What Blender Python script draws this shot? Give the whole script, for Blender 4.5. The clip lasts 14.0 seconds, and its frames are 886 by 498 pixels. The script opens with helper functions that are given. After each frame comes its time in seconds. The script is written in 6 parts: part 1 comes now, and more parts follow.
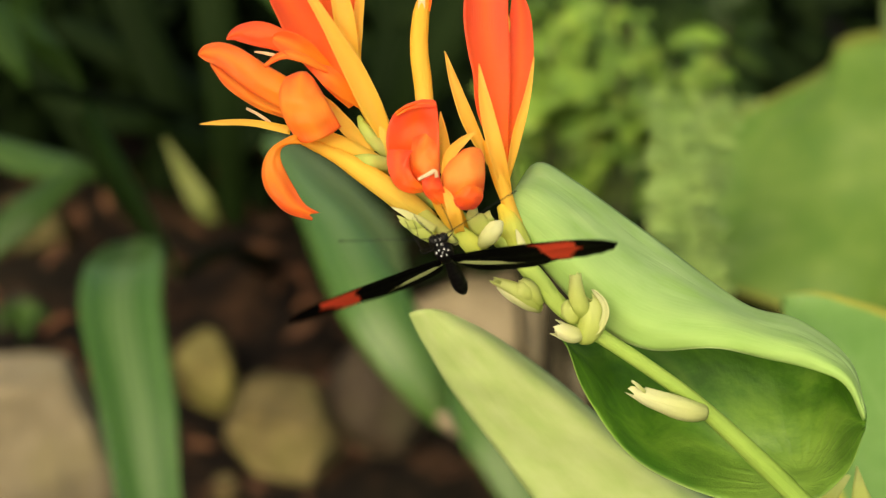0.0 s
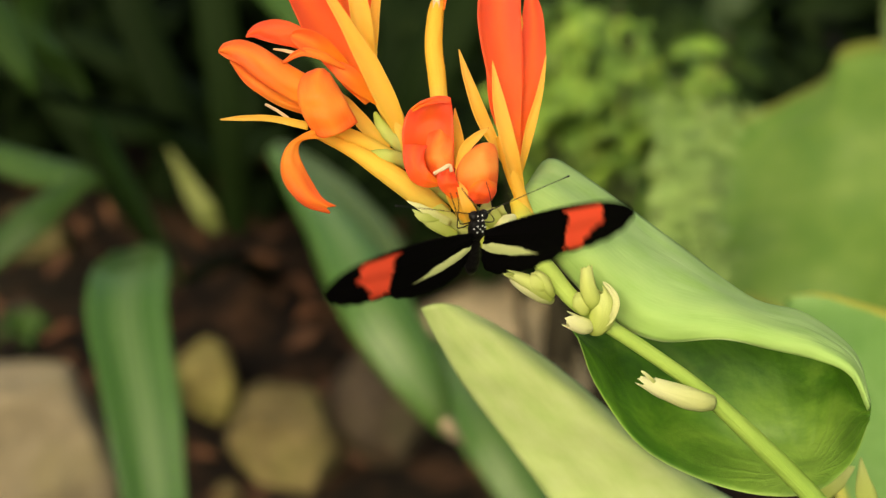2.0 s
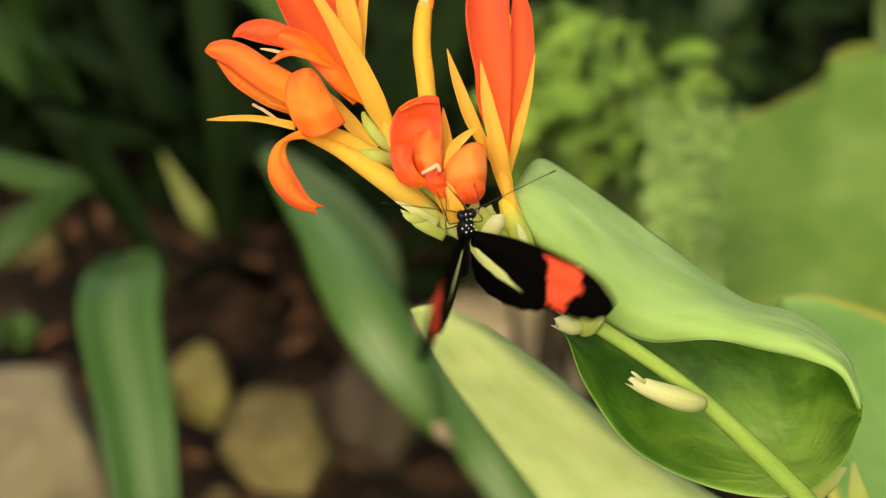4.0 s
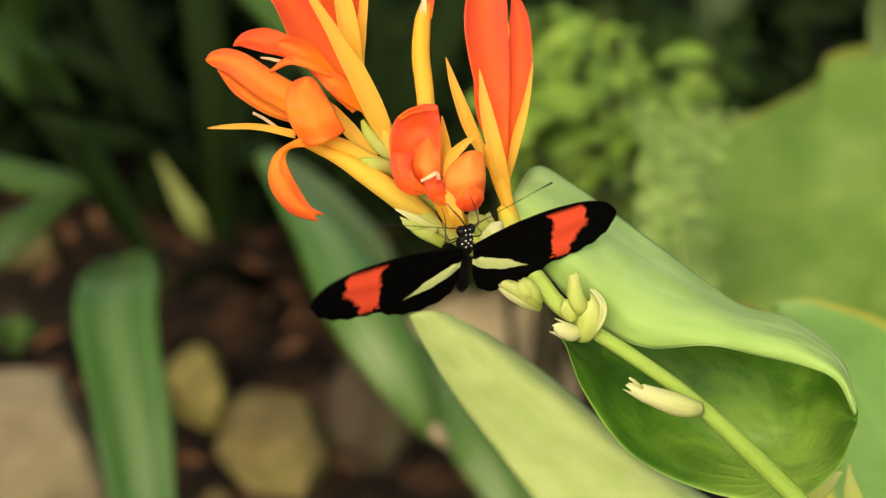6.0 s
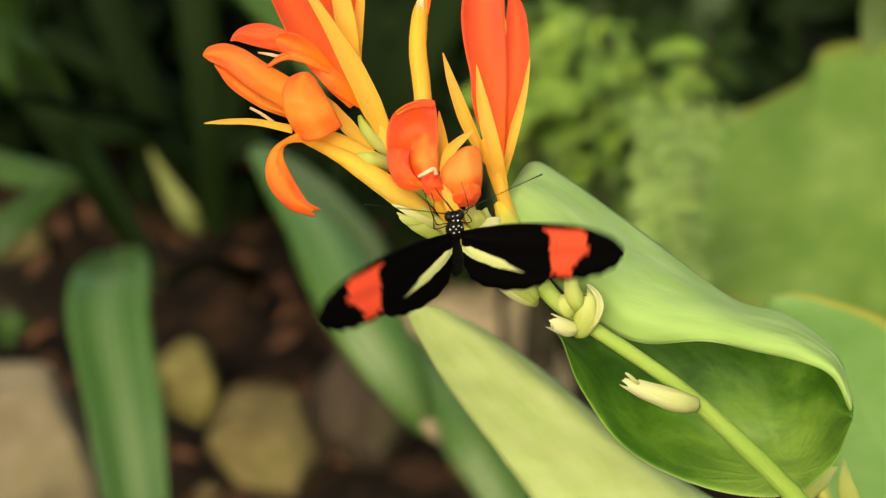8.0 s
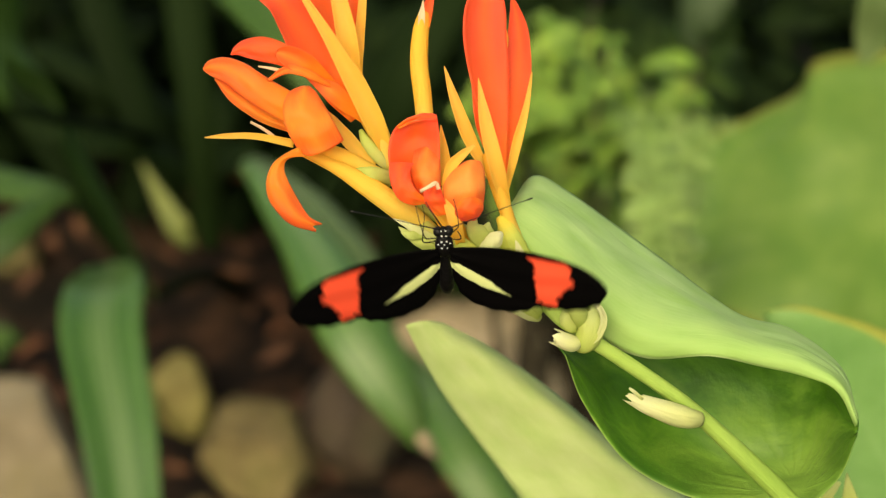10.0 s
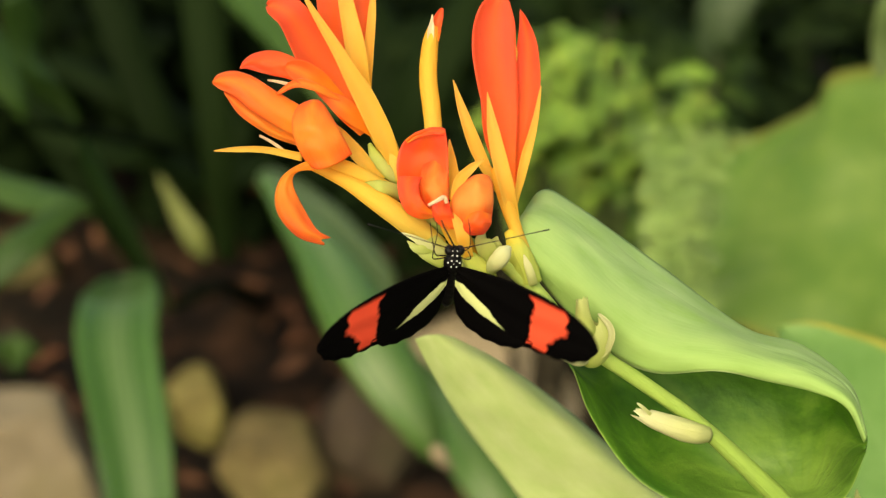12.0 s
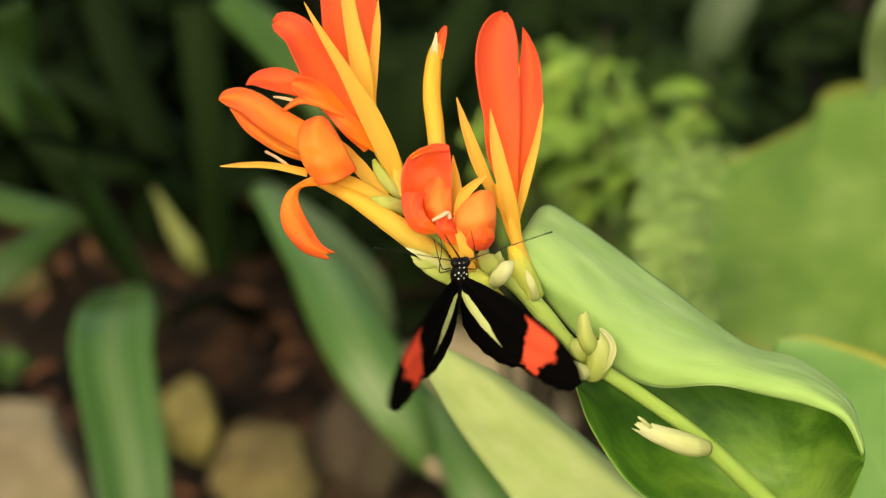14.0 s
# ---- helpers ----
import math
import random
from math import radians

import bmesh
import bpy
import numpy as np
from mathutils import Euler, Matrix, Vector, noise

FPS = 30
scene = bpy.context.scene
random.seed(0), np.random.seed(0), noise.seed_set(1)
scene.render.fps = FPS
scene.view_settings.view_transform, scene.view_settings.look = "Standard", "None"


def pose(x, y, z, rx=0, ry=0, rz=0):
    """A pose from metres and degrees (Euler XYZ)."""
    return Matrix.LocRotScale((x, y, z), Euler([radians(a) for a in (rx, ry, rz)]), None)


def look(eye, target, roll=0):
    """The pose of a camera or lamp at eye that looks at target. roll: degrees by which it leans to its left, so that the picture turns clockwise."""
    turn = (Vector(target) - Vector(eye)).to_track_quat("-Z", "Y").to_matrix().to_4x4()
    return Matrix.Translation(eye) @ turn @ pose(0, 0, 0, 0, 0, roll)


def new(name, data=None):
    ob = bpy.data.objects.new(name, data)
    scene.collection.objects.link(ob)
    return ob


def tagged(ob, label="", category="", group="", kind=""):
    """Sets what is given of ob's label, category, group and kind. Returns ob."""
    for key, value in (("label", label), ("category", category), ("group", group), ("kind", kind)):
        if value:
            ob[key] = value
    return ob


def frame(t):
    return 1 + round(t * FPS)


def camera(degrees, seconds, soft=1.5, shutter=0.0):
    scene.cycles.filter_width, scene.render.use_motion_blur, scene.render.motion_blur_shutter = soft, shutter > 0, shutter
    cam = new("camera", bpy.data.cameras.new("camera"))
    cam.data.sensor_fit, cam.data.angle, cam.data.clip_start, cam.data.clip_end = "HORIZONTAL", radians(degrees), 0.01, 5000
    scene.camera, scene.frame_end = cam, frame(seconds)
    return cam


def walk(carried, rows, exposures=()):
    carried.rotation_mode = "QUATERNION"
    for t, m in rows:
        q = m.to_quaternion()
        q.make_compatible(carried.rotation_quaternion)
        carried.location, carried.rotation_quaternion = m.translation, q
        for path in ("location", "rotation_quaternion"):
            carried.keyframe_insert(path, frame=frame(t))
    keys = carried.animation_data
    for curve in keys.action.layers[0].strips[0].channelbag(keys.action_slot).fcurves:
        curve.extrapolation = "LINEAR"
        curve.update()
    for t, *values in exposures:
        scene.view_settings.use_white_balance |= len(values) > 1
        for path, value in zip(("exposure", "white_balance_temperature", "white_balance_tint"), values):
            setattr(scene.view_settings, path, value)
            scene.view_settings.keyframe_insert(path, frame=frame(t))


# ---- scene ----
cam = camera(28.0, 14.0, soft=1.25, shutter=0.6)
cam.data.dof.use_dof = True
cam.data.dof.focus_distance = 0.372
cam.data.dof.aperture_fstop = 13.0

PATH = [
    (0, 0.00249, -0.29593, 1.16237, 54.517, 0.159, 0.375),
    (0.5, 0.00115, -0.29712, 1.16284, 54.538, -0.030, 0.546),
    (1, 0.00004, -0.30041, 1.16315, 54.601, -0.081, 0.597),
    (1.5, -0.00095, -0.30220, 1.16282, 54.712, -0.040, 0.570),
    (2, -0.00087, -0.30536, 1.16359, 54.982, 0.023, 0.382),
    (2.5, -0.00053, -0.30409, 1.16285, 55.109, 0.033, 0.233),
    (3, 0.00000, -0.30309, 1.16222, 55.000, 0.000, 0.000),
    (3.2, 0.00072, -0.30346, 1.16069, 55.179, 0.128, 0.275),
    (5.5, -0.00012, -0.30492, 1.16424, 55.085, -0.116, -0.082),
    (6, -0.00055, -0.30594, 1.16441, 55.172, -0.007, -0.022),
    (6.5, -0.00170, -0.30568, 1.16349, 55.270, 0.075, 0.070),
    (7, -0.00218, -0.30586, 1.16302, 55.237, 0.079, -0.027),
    (7.5, -0.00245, -0.30686, 1.16311, 55.195, -0.106, -0.042),
    (7.7, -0.00187, -0.30657, 1.16484, 54.973, -0.183, -0.112),
    (9.8, -0.00364, -0.30500, 1.16313, 55.398, -0.302, -0.582),
    (10, -0.00452, -0.30366, 1.16366, 55.394, -0.340, -0.576),
    (10.5, -0.00403, -0.30539, 1.16518, 55.639, -0.269, -0.262),
    (11, -0.00402, -0.30432, 1.16494, 55.722, -0.194, -0.188),
    (11.5, -0.00372, -0.30455, 1.16454, 55.808, -0.260, 0.027),
    (12, -0.00231, -0.30344, 1.16413, 55.763, -0.167, 0.040),
    (12.5, -0.00439, -0.30452, 1.16457, 55.671, -0.323, 0.042),
    (13, -0.00420, -0.30535, 1.16494, 55.969, -0.264, -0.122),
    (13.5, -0.00521, -0.30757, 1.16553, 56.095, -0.412, -0.152),
    (14, -0.00500, -0.30687, 1.16683, 56.198, -0.455, -0.130),
]
walk(cam, [(t, pose(*p)) for t, *p in PATH], [(0.0, 0.68, 8750, 4), (3.0, 0.62, 8750, 4), (6.0, 0.69, 8750, 4), (14.0, 0.72, 8750, 4)])

# ---- light: soft daylight under a pale sky ----
world = bpy.data.worlds.new("sky")
scene.world = world
world.use_nodes = True
wn = world.node_tree.nodes
sky = wn.new("ShaderNodeTexSky")
sky.sky_type = "NISHITA"
sky.sun_disc = False
sky.sun_elevation = radians(51)
sky.sun_rotation = radians(200)
sky.air_density, sky.dust_density = 1.0, 4.0
wn["Background"].inputs["Strength"].default_value = 0.15
world.node_tree.links.new(sky.outputs[0], wn["Background"].inputs["Color"])
sun_data = bpy.data.lights.new("sun", "SUN")
sun_data.energy, sun_data.angle, sun_data.color = 1.5, radians(70), (1.0, 0.95, 0.86)
sun = new("sun", sun_data)
sun.matrix_world = look((-1.2, -2.2, 4.0), (0, 0, 0.9))

# ---- materials ----


class Mat:
    """A small builder of node materials."""

    def __init__(self, name):
        self.m = bpy.data.materials.new(name)
        self.m.use_nodes = True
        self.t = self.m.node_tree
        self.n, self.l = self.t.nodes, self.t.links
        self.b = self.n["Principled BSDF"]
        self.out = self.n["Material Output"]

    def node(self, kind):
        return self.n.new(kind)

    def link(self, a, b):
        self.l.new(a, b)

    def uv(self):
        nd = self.node("ShaderNodeUVMap")
        nd.uv_map = "UVMap"
        sep = self.node("ShaderNodeSeparateXYZ")
        self.link(nd.outputs[0], sep.inputs[0])
        return nd.outputs[0], sep.outputs[0], sep.outputs[1]

    def place(self):
        return self.node("ShaderNodeTexCoord").outputs["Object"]

    def noise(self, vec, scale, detail=3.0, rough=0.55, distort=0.0):
        nd = self.node("ShaderNodeTexNoise")
        nd.inputs["Scale"].default_value = scale
        nd.inputs["Detail"].default_value = detail
        nd.inputs["Roughness"].default_value = rough
        nd.inputs["Distortion"].default_value = distort
        self.link(vec, nd.inputs["Vector"])
        return nd.outputs["Fac"]

    def stretch(self, vec, sx, sy, sz=1.0):
        nd = self.node("ShaderNodeMapping")
        nd.inputs["Scale"].default_value = (sx, sy, sz)
        self.link(vec, nd.inputs["Vector"])
        return nd.outputs[0]

    def math(self, op, a, b=None, clamp=False):
        nd = self.node("ShaderNodeMath")
        nd.operation, nd.use_clamp = op, clamp
        for i, v in enumerate((a, b)):
            if v is None:
                continue
            if isinstance(v, (int, float)):
                nd.inputs[i].default_value = v
            else:
                self.link(v, nd.inputs[i])
        return nd.outputs[0]

    def ramp(self, fac, *stops):
        nd = self.node("ShaderNodeValToRGB")
        els = nd.color_ramp.elements
        while len(els) < len(stops):
            els.new(0.5)
        for e, (p, c) in zip(els, stops):
            e.position, e.color = p, (*c, 1.0)
        self.link(fac, nd.inputs[0])
        return nd.outputs[0]

    def remap(self, v, a, b, c=0.0, d=1.0):
        nd = self.node("ShaderNodeMapRange")
        for i, x in zip((1, 2, 3, 4), (a, b, c, d)):
            nd.inputs[i].default_value = x
        self.link(v, nd.inputs[0])
        return nd.outputs[0]

    def mix(self, fac, a, b, blend="MIX"):
        nd = self.node("ShaderNodeMix")
        nd.data_type, nd.blend_type = "RGBA", blend
        for s, v in ((0, fac), (6, a), (7, b)):
            if isinstance(v, (int, float)):
                nd.inputs[s].default_value = v
            elif isinstance(v, tuple):
                nd.inputs[s].default_value = (*v, 1.0)
            else:
                self.link(v, nd.inputs[s])
        return nd.outputs[2]

    def bump(self, height, strength, dist):
        nd = self.node("ShaderNodeBump")
        nd.inputs["Strength"].default_value = strength
        nd.inputs["Distance"].default_value = dist
        self.link(height, nd.inputs["Height"])
        self.link(nd.outputs[0], self.b.inputs["Normal"])
        return nd.outputs[0]

    def finish(self, colour, rough=0.5, gloss=0.5, thin=0.0, sheen=0.0, thin_colour=None):
        if isinstance(colour, tuple):
            self.b.inputs["Base Color"].default_value = (*colour, 1)
        else:
            self.link(colour, self.b.inputs["Base Color"])
        if isinstance(rough, (int, float)):
            self.b.inputs["Roughness"].default_value = rough
        else:
            self.link(rough, self.b.inputs["Roughness"])
        self.b.inputs["Specular IOR Level"].default_value = gloss
        self.b.inputs["Sheen Weight"].default_value = sheen
        if thin > 0:
            tr = self.node("ShaderNodeBsdfTranslucent")
            c = thin_colour if thin_colour is not None else colour
            if isinstance(c, tuple):
                tr.inputs[0].default_value = (*c, 1)
            else:
                self.link(c, tr.inputs[0])
            mx = self.node("ShaderNodeMixShader")
            mx.inputs[0].default_value = thin
            self.link(self.b.outputs[0], mx.inputs[1])
            self.link(tr.outputs[0], mx.inputs[2])
            self.link(mx.outputs[0], self.out.inputs[0])
        return self.m


def leaf_material(name, deep, mid, light, rough=0.42, thin=0.25, vein=0.5, veins=26.0, gloss=0.45, slant=0.35, edge=None, run=False, rim_at=0.455, band=0.0):
    """Leaf with a midrib, slanting side veins, blotches and, with band, a painted sheen. u runs across the leaf, v
    along it.
    """
    a = Mat(name)
    uv, u, v = a.uv()
    off = a.math("ABSOLUTE", a.math("SUBTRACT", u, 0.5))
    blot = a.noise(a.stretch(uv, 7.0, 0.9), 2.0, 4.0) if run else a.noise(a.place(), 45.0, 4.0)
    fine = a.noise(a.stretch(uv, 60.0, 8.0), 4.0, 5.0)
    col = a.ramp(blot, (0.3, deep), (0.52, mid), (0.75, light))
    wave = a.node("ShaderNodeMath")
    wave.operation = "SINE"
    a.link(a.math("MULTIPLY", a.math("SUBTRACT", v, a.math("MULTIPLY", off, slant)), veins * 6.283), wave.inputs[0])
    lines = a.remap(wave.outputs[0], 0.55, 1.0)
    rib = a.remap(off, 0.012, 0.035, 1.0, 0.0)
    both = a.math("MAXIMUM", a.math("MULTIPLY", lines, 0.35), rib)
    # Sky sheen in the leaf's trough, painted as a pale streaky band.
    if band:
        broad = a.math("MULTIPLY", a.remap(off, 0.02, band, 1.0, 0.0), a.remap(a.noise(a.stretch(uv, 9.0, 0.7), 2.0, 4.0), 0.3, 0.6, 0.25, 1.0))
        both = a.math("MAXIMUM", both, broad)
    col = a.mix(a.math("MULTIPLY", both, vein), col, light)
    col = a.mix(a.math("MULTIPLY", fine, 0.25), col, deep)
    tone = a.ramp(a.node("ShaderNodeObjectInfo").outputs["Random"], (0.0, (0.72, 0.74, 0.7)), (1.0, (1.22, 1.16, 1.1)))
    col = a.mix(1.0, col, tone, "MULTIPLY")
    if edge:
        rim = a.math("ADD", a.remap(off, rim_at, rim_at + 0.035), a.math("MULTIPLY", a.math("SUBTRACT", blot, 0.5), 0.9), True)
        col = a.mix(a.math("MULTIPLY", rim, a.remap(off, rim_at - 0.015, rim_at + 0.025, 0.0, 0.8)), col, edge)
    a.bump(a.math("ADD", a.math("MULTIPLY", both, 0.7), a.math("MULTIPLY", fine, 0.3)), 0.35, 0.0008)
    r = a.remap(a.noise(a.place(), 160.0, 3.0), 0.3, 0.7, rough - 0.07, rough + 0.1)
    return a.finish(col, r, gloss, thin)


def fold_material(name, deep, mid, light, rim, shade_flush=None):
    """Smooth underside of a folded leaf: faint parallel veins along v, soft blotches, a bleached rim."""
    a = Mat(name)
    uv, u, v = a.uv()
    fine = a.noise(a.stretch(uv, 46.0, 1.3), 2.0, 4.0, 0.6)
    big = a.noise(a.stretch(uv, 2.2, 3.0), 2.4, 4.0, 0.5)
    spots = a.noise(a.place(), 420.0, 2.0)
    drift = a.math("ADD", a.math("MULTIPLY", u, 210.0), a.math("MULTIPLY", a.noise(a.stretch(uv, 1.0, 2.0), 2.0, 3.0), 16.0))
    veins = a.math("ADD", a.math("MULTIPLY", a.math("SINE", drift), 0.5), 0.5)
    fine = a.math("ADD", a.math("MULTIPLY", fine, 0.8), a.math("MULTIPLY", veins, 0.2))
    col = a.ramp(a.math("ADD", a.math("MULTIPLY", big, 0.86), a.math("MULTIPLY", fine, 0.14)), (0.24, deep), (0.5, mid), (0.76, light))
    # Yellow-green towards the rim: leaf tint plus painted shade and light shining through.
    if shade_flush:
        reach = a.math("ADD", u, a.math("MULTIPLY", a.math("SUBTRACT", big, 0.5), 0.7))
        col = a.mix(a.remap(reach, 0.45, 0.90, 0.0, 0.65), col, shade_flush)
    col = a.mix(a.remap(spots, 0.70, 0.76, 0.0, 0.12), col, light)
    col = a.mix(a.math("MULTIPLY", a.math("MULTIPLY", a.remap(u, 0.980, 0.995), a.remap(v, 0.62, 0.78, 1.0, 0.0)), 0.6), col, rim)
    wrinkle = a.noise(a.stretch(uv, 7.0, 4.0), 2.0, 3.0, 0.5, 0.8)
    a.bump(a.math("ADD", a.math("MULTIPLY", fine, 0.07), a.math("ADD", a.math("MULTIPLY", big, 0.6), a.math("MULTIPLY", wrinkle, 0.7))), 0.22, 0.0012)
    return a.finish(col, a.remap(big, 0.3, 0.7, 0.48, 0.62), 0.14, 0.25)


def fan_material(name, deep, mid, light, vein):
    """Upper side of a young leaf: veins fan out from the foot of the blade, a pale midrib runs up it, soft blotches between."""
    a = Mat(name)
    uv, u, v = a.uv()
    wob = a.math("MULTIPLY", a.math("SUBTRACT", a.noise(uv, 5.0, 3.0), 0.5), 0.10)
    du = a.math("ADD", a.math("MULTIPLY", a.math("SUBTRACT", u, 0.82), 0.55), wob)
    dv = a.math("SUBTRACT", v, 0.70)
    ang = a.math("ARCTAN2", du, dv)
    rad = a.math("POWER", a.math("ADD", a.math("MULTIPLY", du, du), a.math("MULTIPLY", dv, dv)), 0.5)
    big = a.noise(a.stretch(uv, 2.4, 3.0), 1.3, 5.0, 0.62, 0.6)
    fine = a.noise(a.stretch(uv, 30.0, 60.0), 2.0, 4.0, 0.6)
    rays = a.remap(a.math("SINE", a.math("MULTIPLY", ang, 19.0)), 0.1, 1.0)
    feather = a.remap(a.math("SINE", a.math("ADD", a.math("MULTIPLY", rad, 75.0), a.math("MULTIPLY", big, 12.0))), 0.2, 1.0)
    young = a.math("MULTIPLY", a.remap(rad, 0.02, 0.34, 1.0, 0.0), a.remap(big, 0.3, 0.6, 0.4, 1.0))
    col = a.ramp(big, (0.38, deep), (0.5, mid), (0.64, light))
    col = a.mix(a.math("MULTIPLY", young, 0.62), col, vein)
    lines = a.math("MULTIPLY", a.math("MAXIMUM", a.math("MULTIPLY", rays, 0.50), a.math("MULTIPLY", feather, 0.30)), a.math("MULTIPLY", a.remap(rad, 0.02, 0.10), a.remap(rad, 0.12, 0.46, 1.0, 0.12)))
    rib = a.math("MULTIPLY", a.remap(a.math("ABSOLUTE", a.math("ADD", ang, 2.45)), 0.02, 0.07, 1.0, 0.0), a.remap(rad, 0.15, 0.5, 1.0, 0.25))
    col = a.mix(a.math("MULTIPLY", a.math("MAXIMUM", a.math("MULTIPLY", lines, 0.5), rib), 0.40), col, vein)
    col = a.mix(a.math("MULTIPLY", fine, 0.25), col, deep)
    col = a.mix(a.remap(a.math("ABSOLUTE", a.math("SUBTRACT", u, 0.5)), 0.485, 0.498, 0.0, 0.6), col, vein)
    a.bump(a.math("ADD", a.math("MULTIPLY", lines, 0.8), a.math("MULTIPLY", fine, 0.3)), 0.4, 0.0010)
    return a.finish(col, a.remap(big, 0.3, 0.7, 0.38, 0.5), 0.35, 0.2)


def petal_material(name, base, mid, tip, k=0.35, thin=0.60, rough=0.36, streak=0.5):
    """Petal that runs from base colour to tip colour along v, with fine lengthwise streaks."""
    a = Mat(name)
    uv, u, v = a.uv()
    st = a.noise(a.stretch(uv, 30.0, 1.6), 2.2, 5.0, 0.65)
    big = a.noise(a.place(), 90.0, 3.0)
    f = a.math("ADD", v, a.math("MULTIPLY", a.math("SUBTRACT", st, 0.5), 0.35))
    f = a.math("ADD", f, a.math("MULTIPLY", a.math("SUBTRACT", big, 0.5), 0.3), True)
    col = a.ramp(f, (0.02, base), (k, mid), (min(0.98, k + 0.45), tip))
    col = a.mix(a.remap(st, 0.55, 0.85, 0.0, streak), col, mid)
    rib = a.math("ABSOLUTE", a.math("SUBTRACT", u, a.math("ADD", 0.44, a.math("MULTIPLY", big, 0.12))))
    col = a.mix(a.remap(a.math("ADD", rib, a.math("MULTIPLY", a.math("SUBTRACT", st, 0.5), 0.12)), 0.0, 0.26, 0.8, 0.0), col, mid)
    margin = a.math("ADD", a.remap(a.math("ABSOLUTE", a.math("SUBTRACT", u, 0.5)), 0.40, 0.50), a.math("MULTIPLY", a.math("SUBTRACT", big, 0.55), 1.2), True)
    col = a.mix(a.math("MULTIPLY", margin, 0.4), col, tip)
    a.bump(st, 0.30, 0.0006)
    return a.finish(col, a.remap(big, 0.3, 0.7, rough - 0.08, rough + 0.1), 0.4, thin, 0.15)


def stalk_material(name, low, mid, high, rough=0.52, thin=0.2):
    """Stalks, tubes and buds: colour along v with mottling and lengthwise grain."""
    a = Mat(name)
    uv, u, v = a.uv()
    grain = a.noise(a.stretch(uv, 14.0, 1.2), 3.0, 4.0)
    blot = a.noise(a.place(), 140.0, 4.0)
    f = a.math("ADD", v, a.math("MULTIPLY", a.math("SUBTRACT", blot, 0.5), 0.5), True)
    col = a.ramp(f, (0.05, low), (0.5, mid), (0.95, high))
    col = a.mix(a.math("MULTIPLY", grain, 0.3), col, low)
    a.bump(a.math("ADD", grain, blot), 0.5, 0.0007)
    return a.finish(col, a.remap(blot, 0.3, 0.7, rough - 0.02, rough + 0.14), 0.16, thin)


def rock_material(name, dark, mid, light, moss):
    a = Mat(name)
    p = a.place()
    big, fine = a.noise(p, 7.0, 5.0, 0.6), a.noise(p, 60.0, 6.0, 0.7)
    col = a.ramp(a.math("ADD", a.math("MULTIPLY", big, 0.65), a.math("MULTIPLY", fine, 0.35)), (0.3, dark), (0.5, mid), (0.7, light))
    info = a.node("ShaderNodeObjectInfo")
    tone = a.ramp(info.outputs["Random"], (0.0, (0.75, 0.75, 0.72)), (1.0, (1.15, 1.1, 1.05)))
    col = a.mix(1.0, col, tone, "MULTIPLY")
    col = a.mix(a.remap(a.noise(p, 11.0, 4.0), 0.5, 0.68, 0.0, 0.6), col, moss)
    a.bump(fine, 0.6, 0.006)
    return a.finish(col, 0.75, 0.3)


def soil_material():
    a = Mat("soil")
    p = a.place()
    big, mid, fine = a.noise(p, 2.0, 4.0), a.noise(p, 16.0, 5.0, 0.65), a.noise(p, 120.0, 6.0, 0.7)
    col = a.ramp(mid, (0.3, (0.003, 0.002, 0.0015)), (0.5, (0.012, 0.008, 0.005)), (0.62, (0.055, 0.028, 0.015)), (0.78, (0.13, 0.065, 0.034)))
    col = a.mix(a.math("MULTIPLY", fine, 0.5), col, (0.008, 0.006, 0.005))
    col = a.mix(a.remap(big, 0.5, 0.75, 0.0, 0.5), col, (0.02, 0.02, 0.009))
    a.bump(a.math("ADD", mid, a.math("MULTIPLY", fine, 0.4)), 0.9, 0.02)
    return a.finish(col, 0.85, 0.12)


def plain_material(name, a_col, b_col, scale=200.0, rough=0.5, gloss=0.4, sheen=0.0, strength=0.2):
    a = Mat(name)
    f = a.noise(a.place(), scale, 4.0)
    a.bump(f, strength, 0.0003)
    return a.finish(a.ramp(f, (0.3, a_col), (0.7, b_col)), rough, gloss, 0.0, sheen)


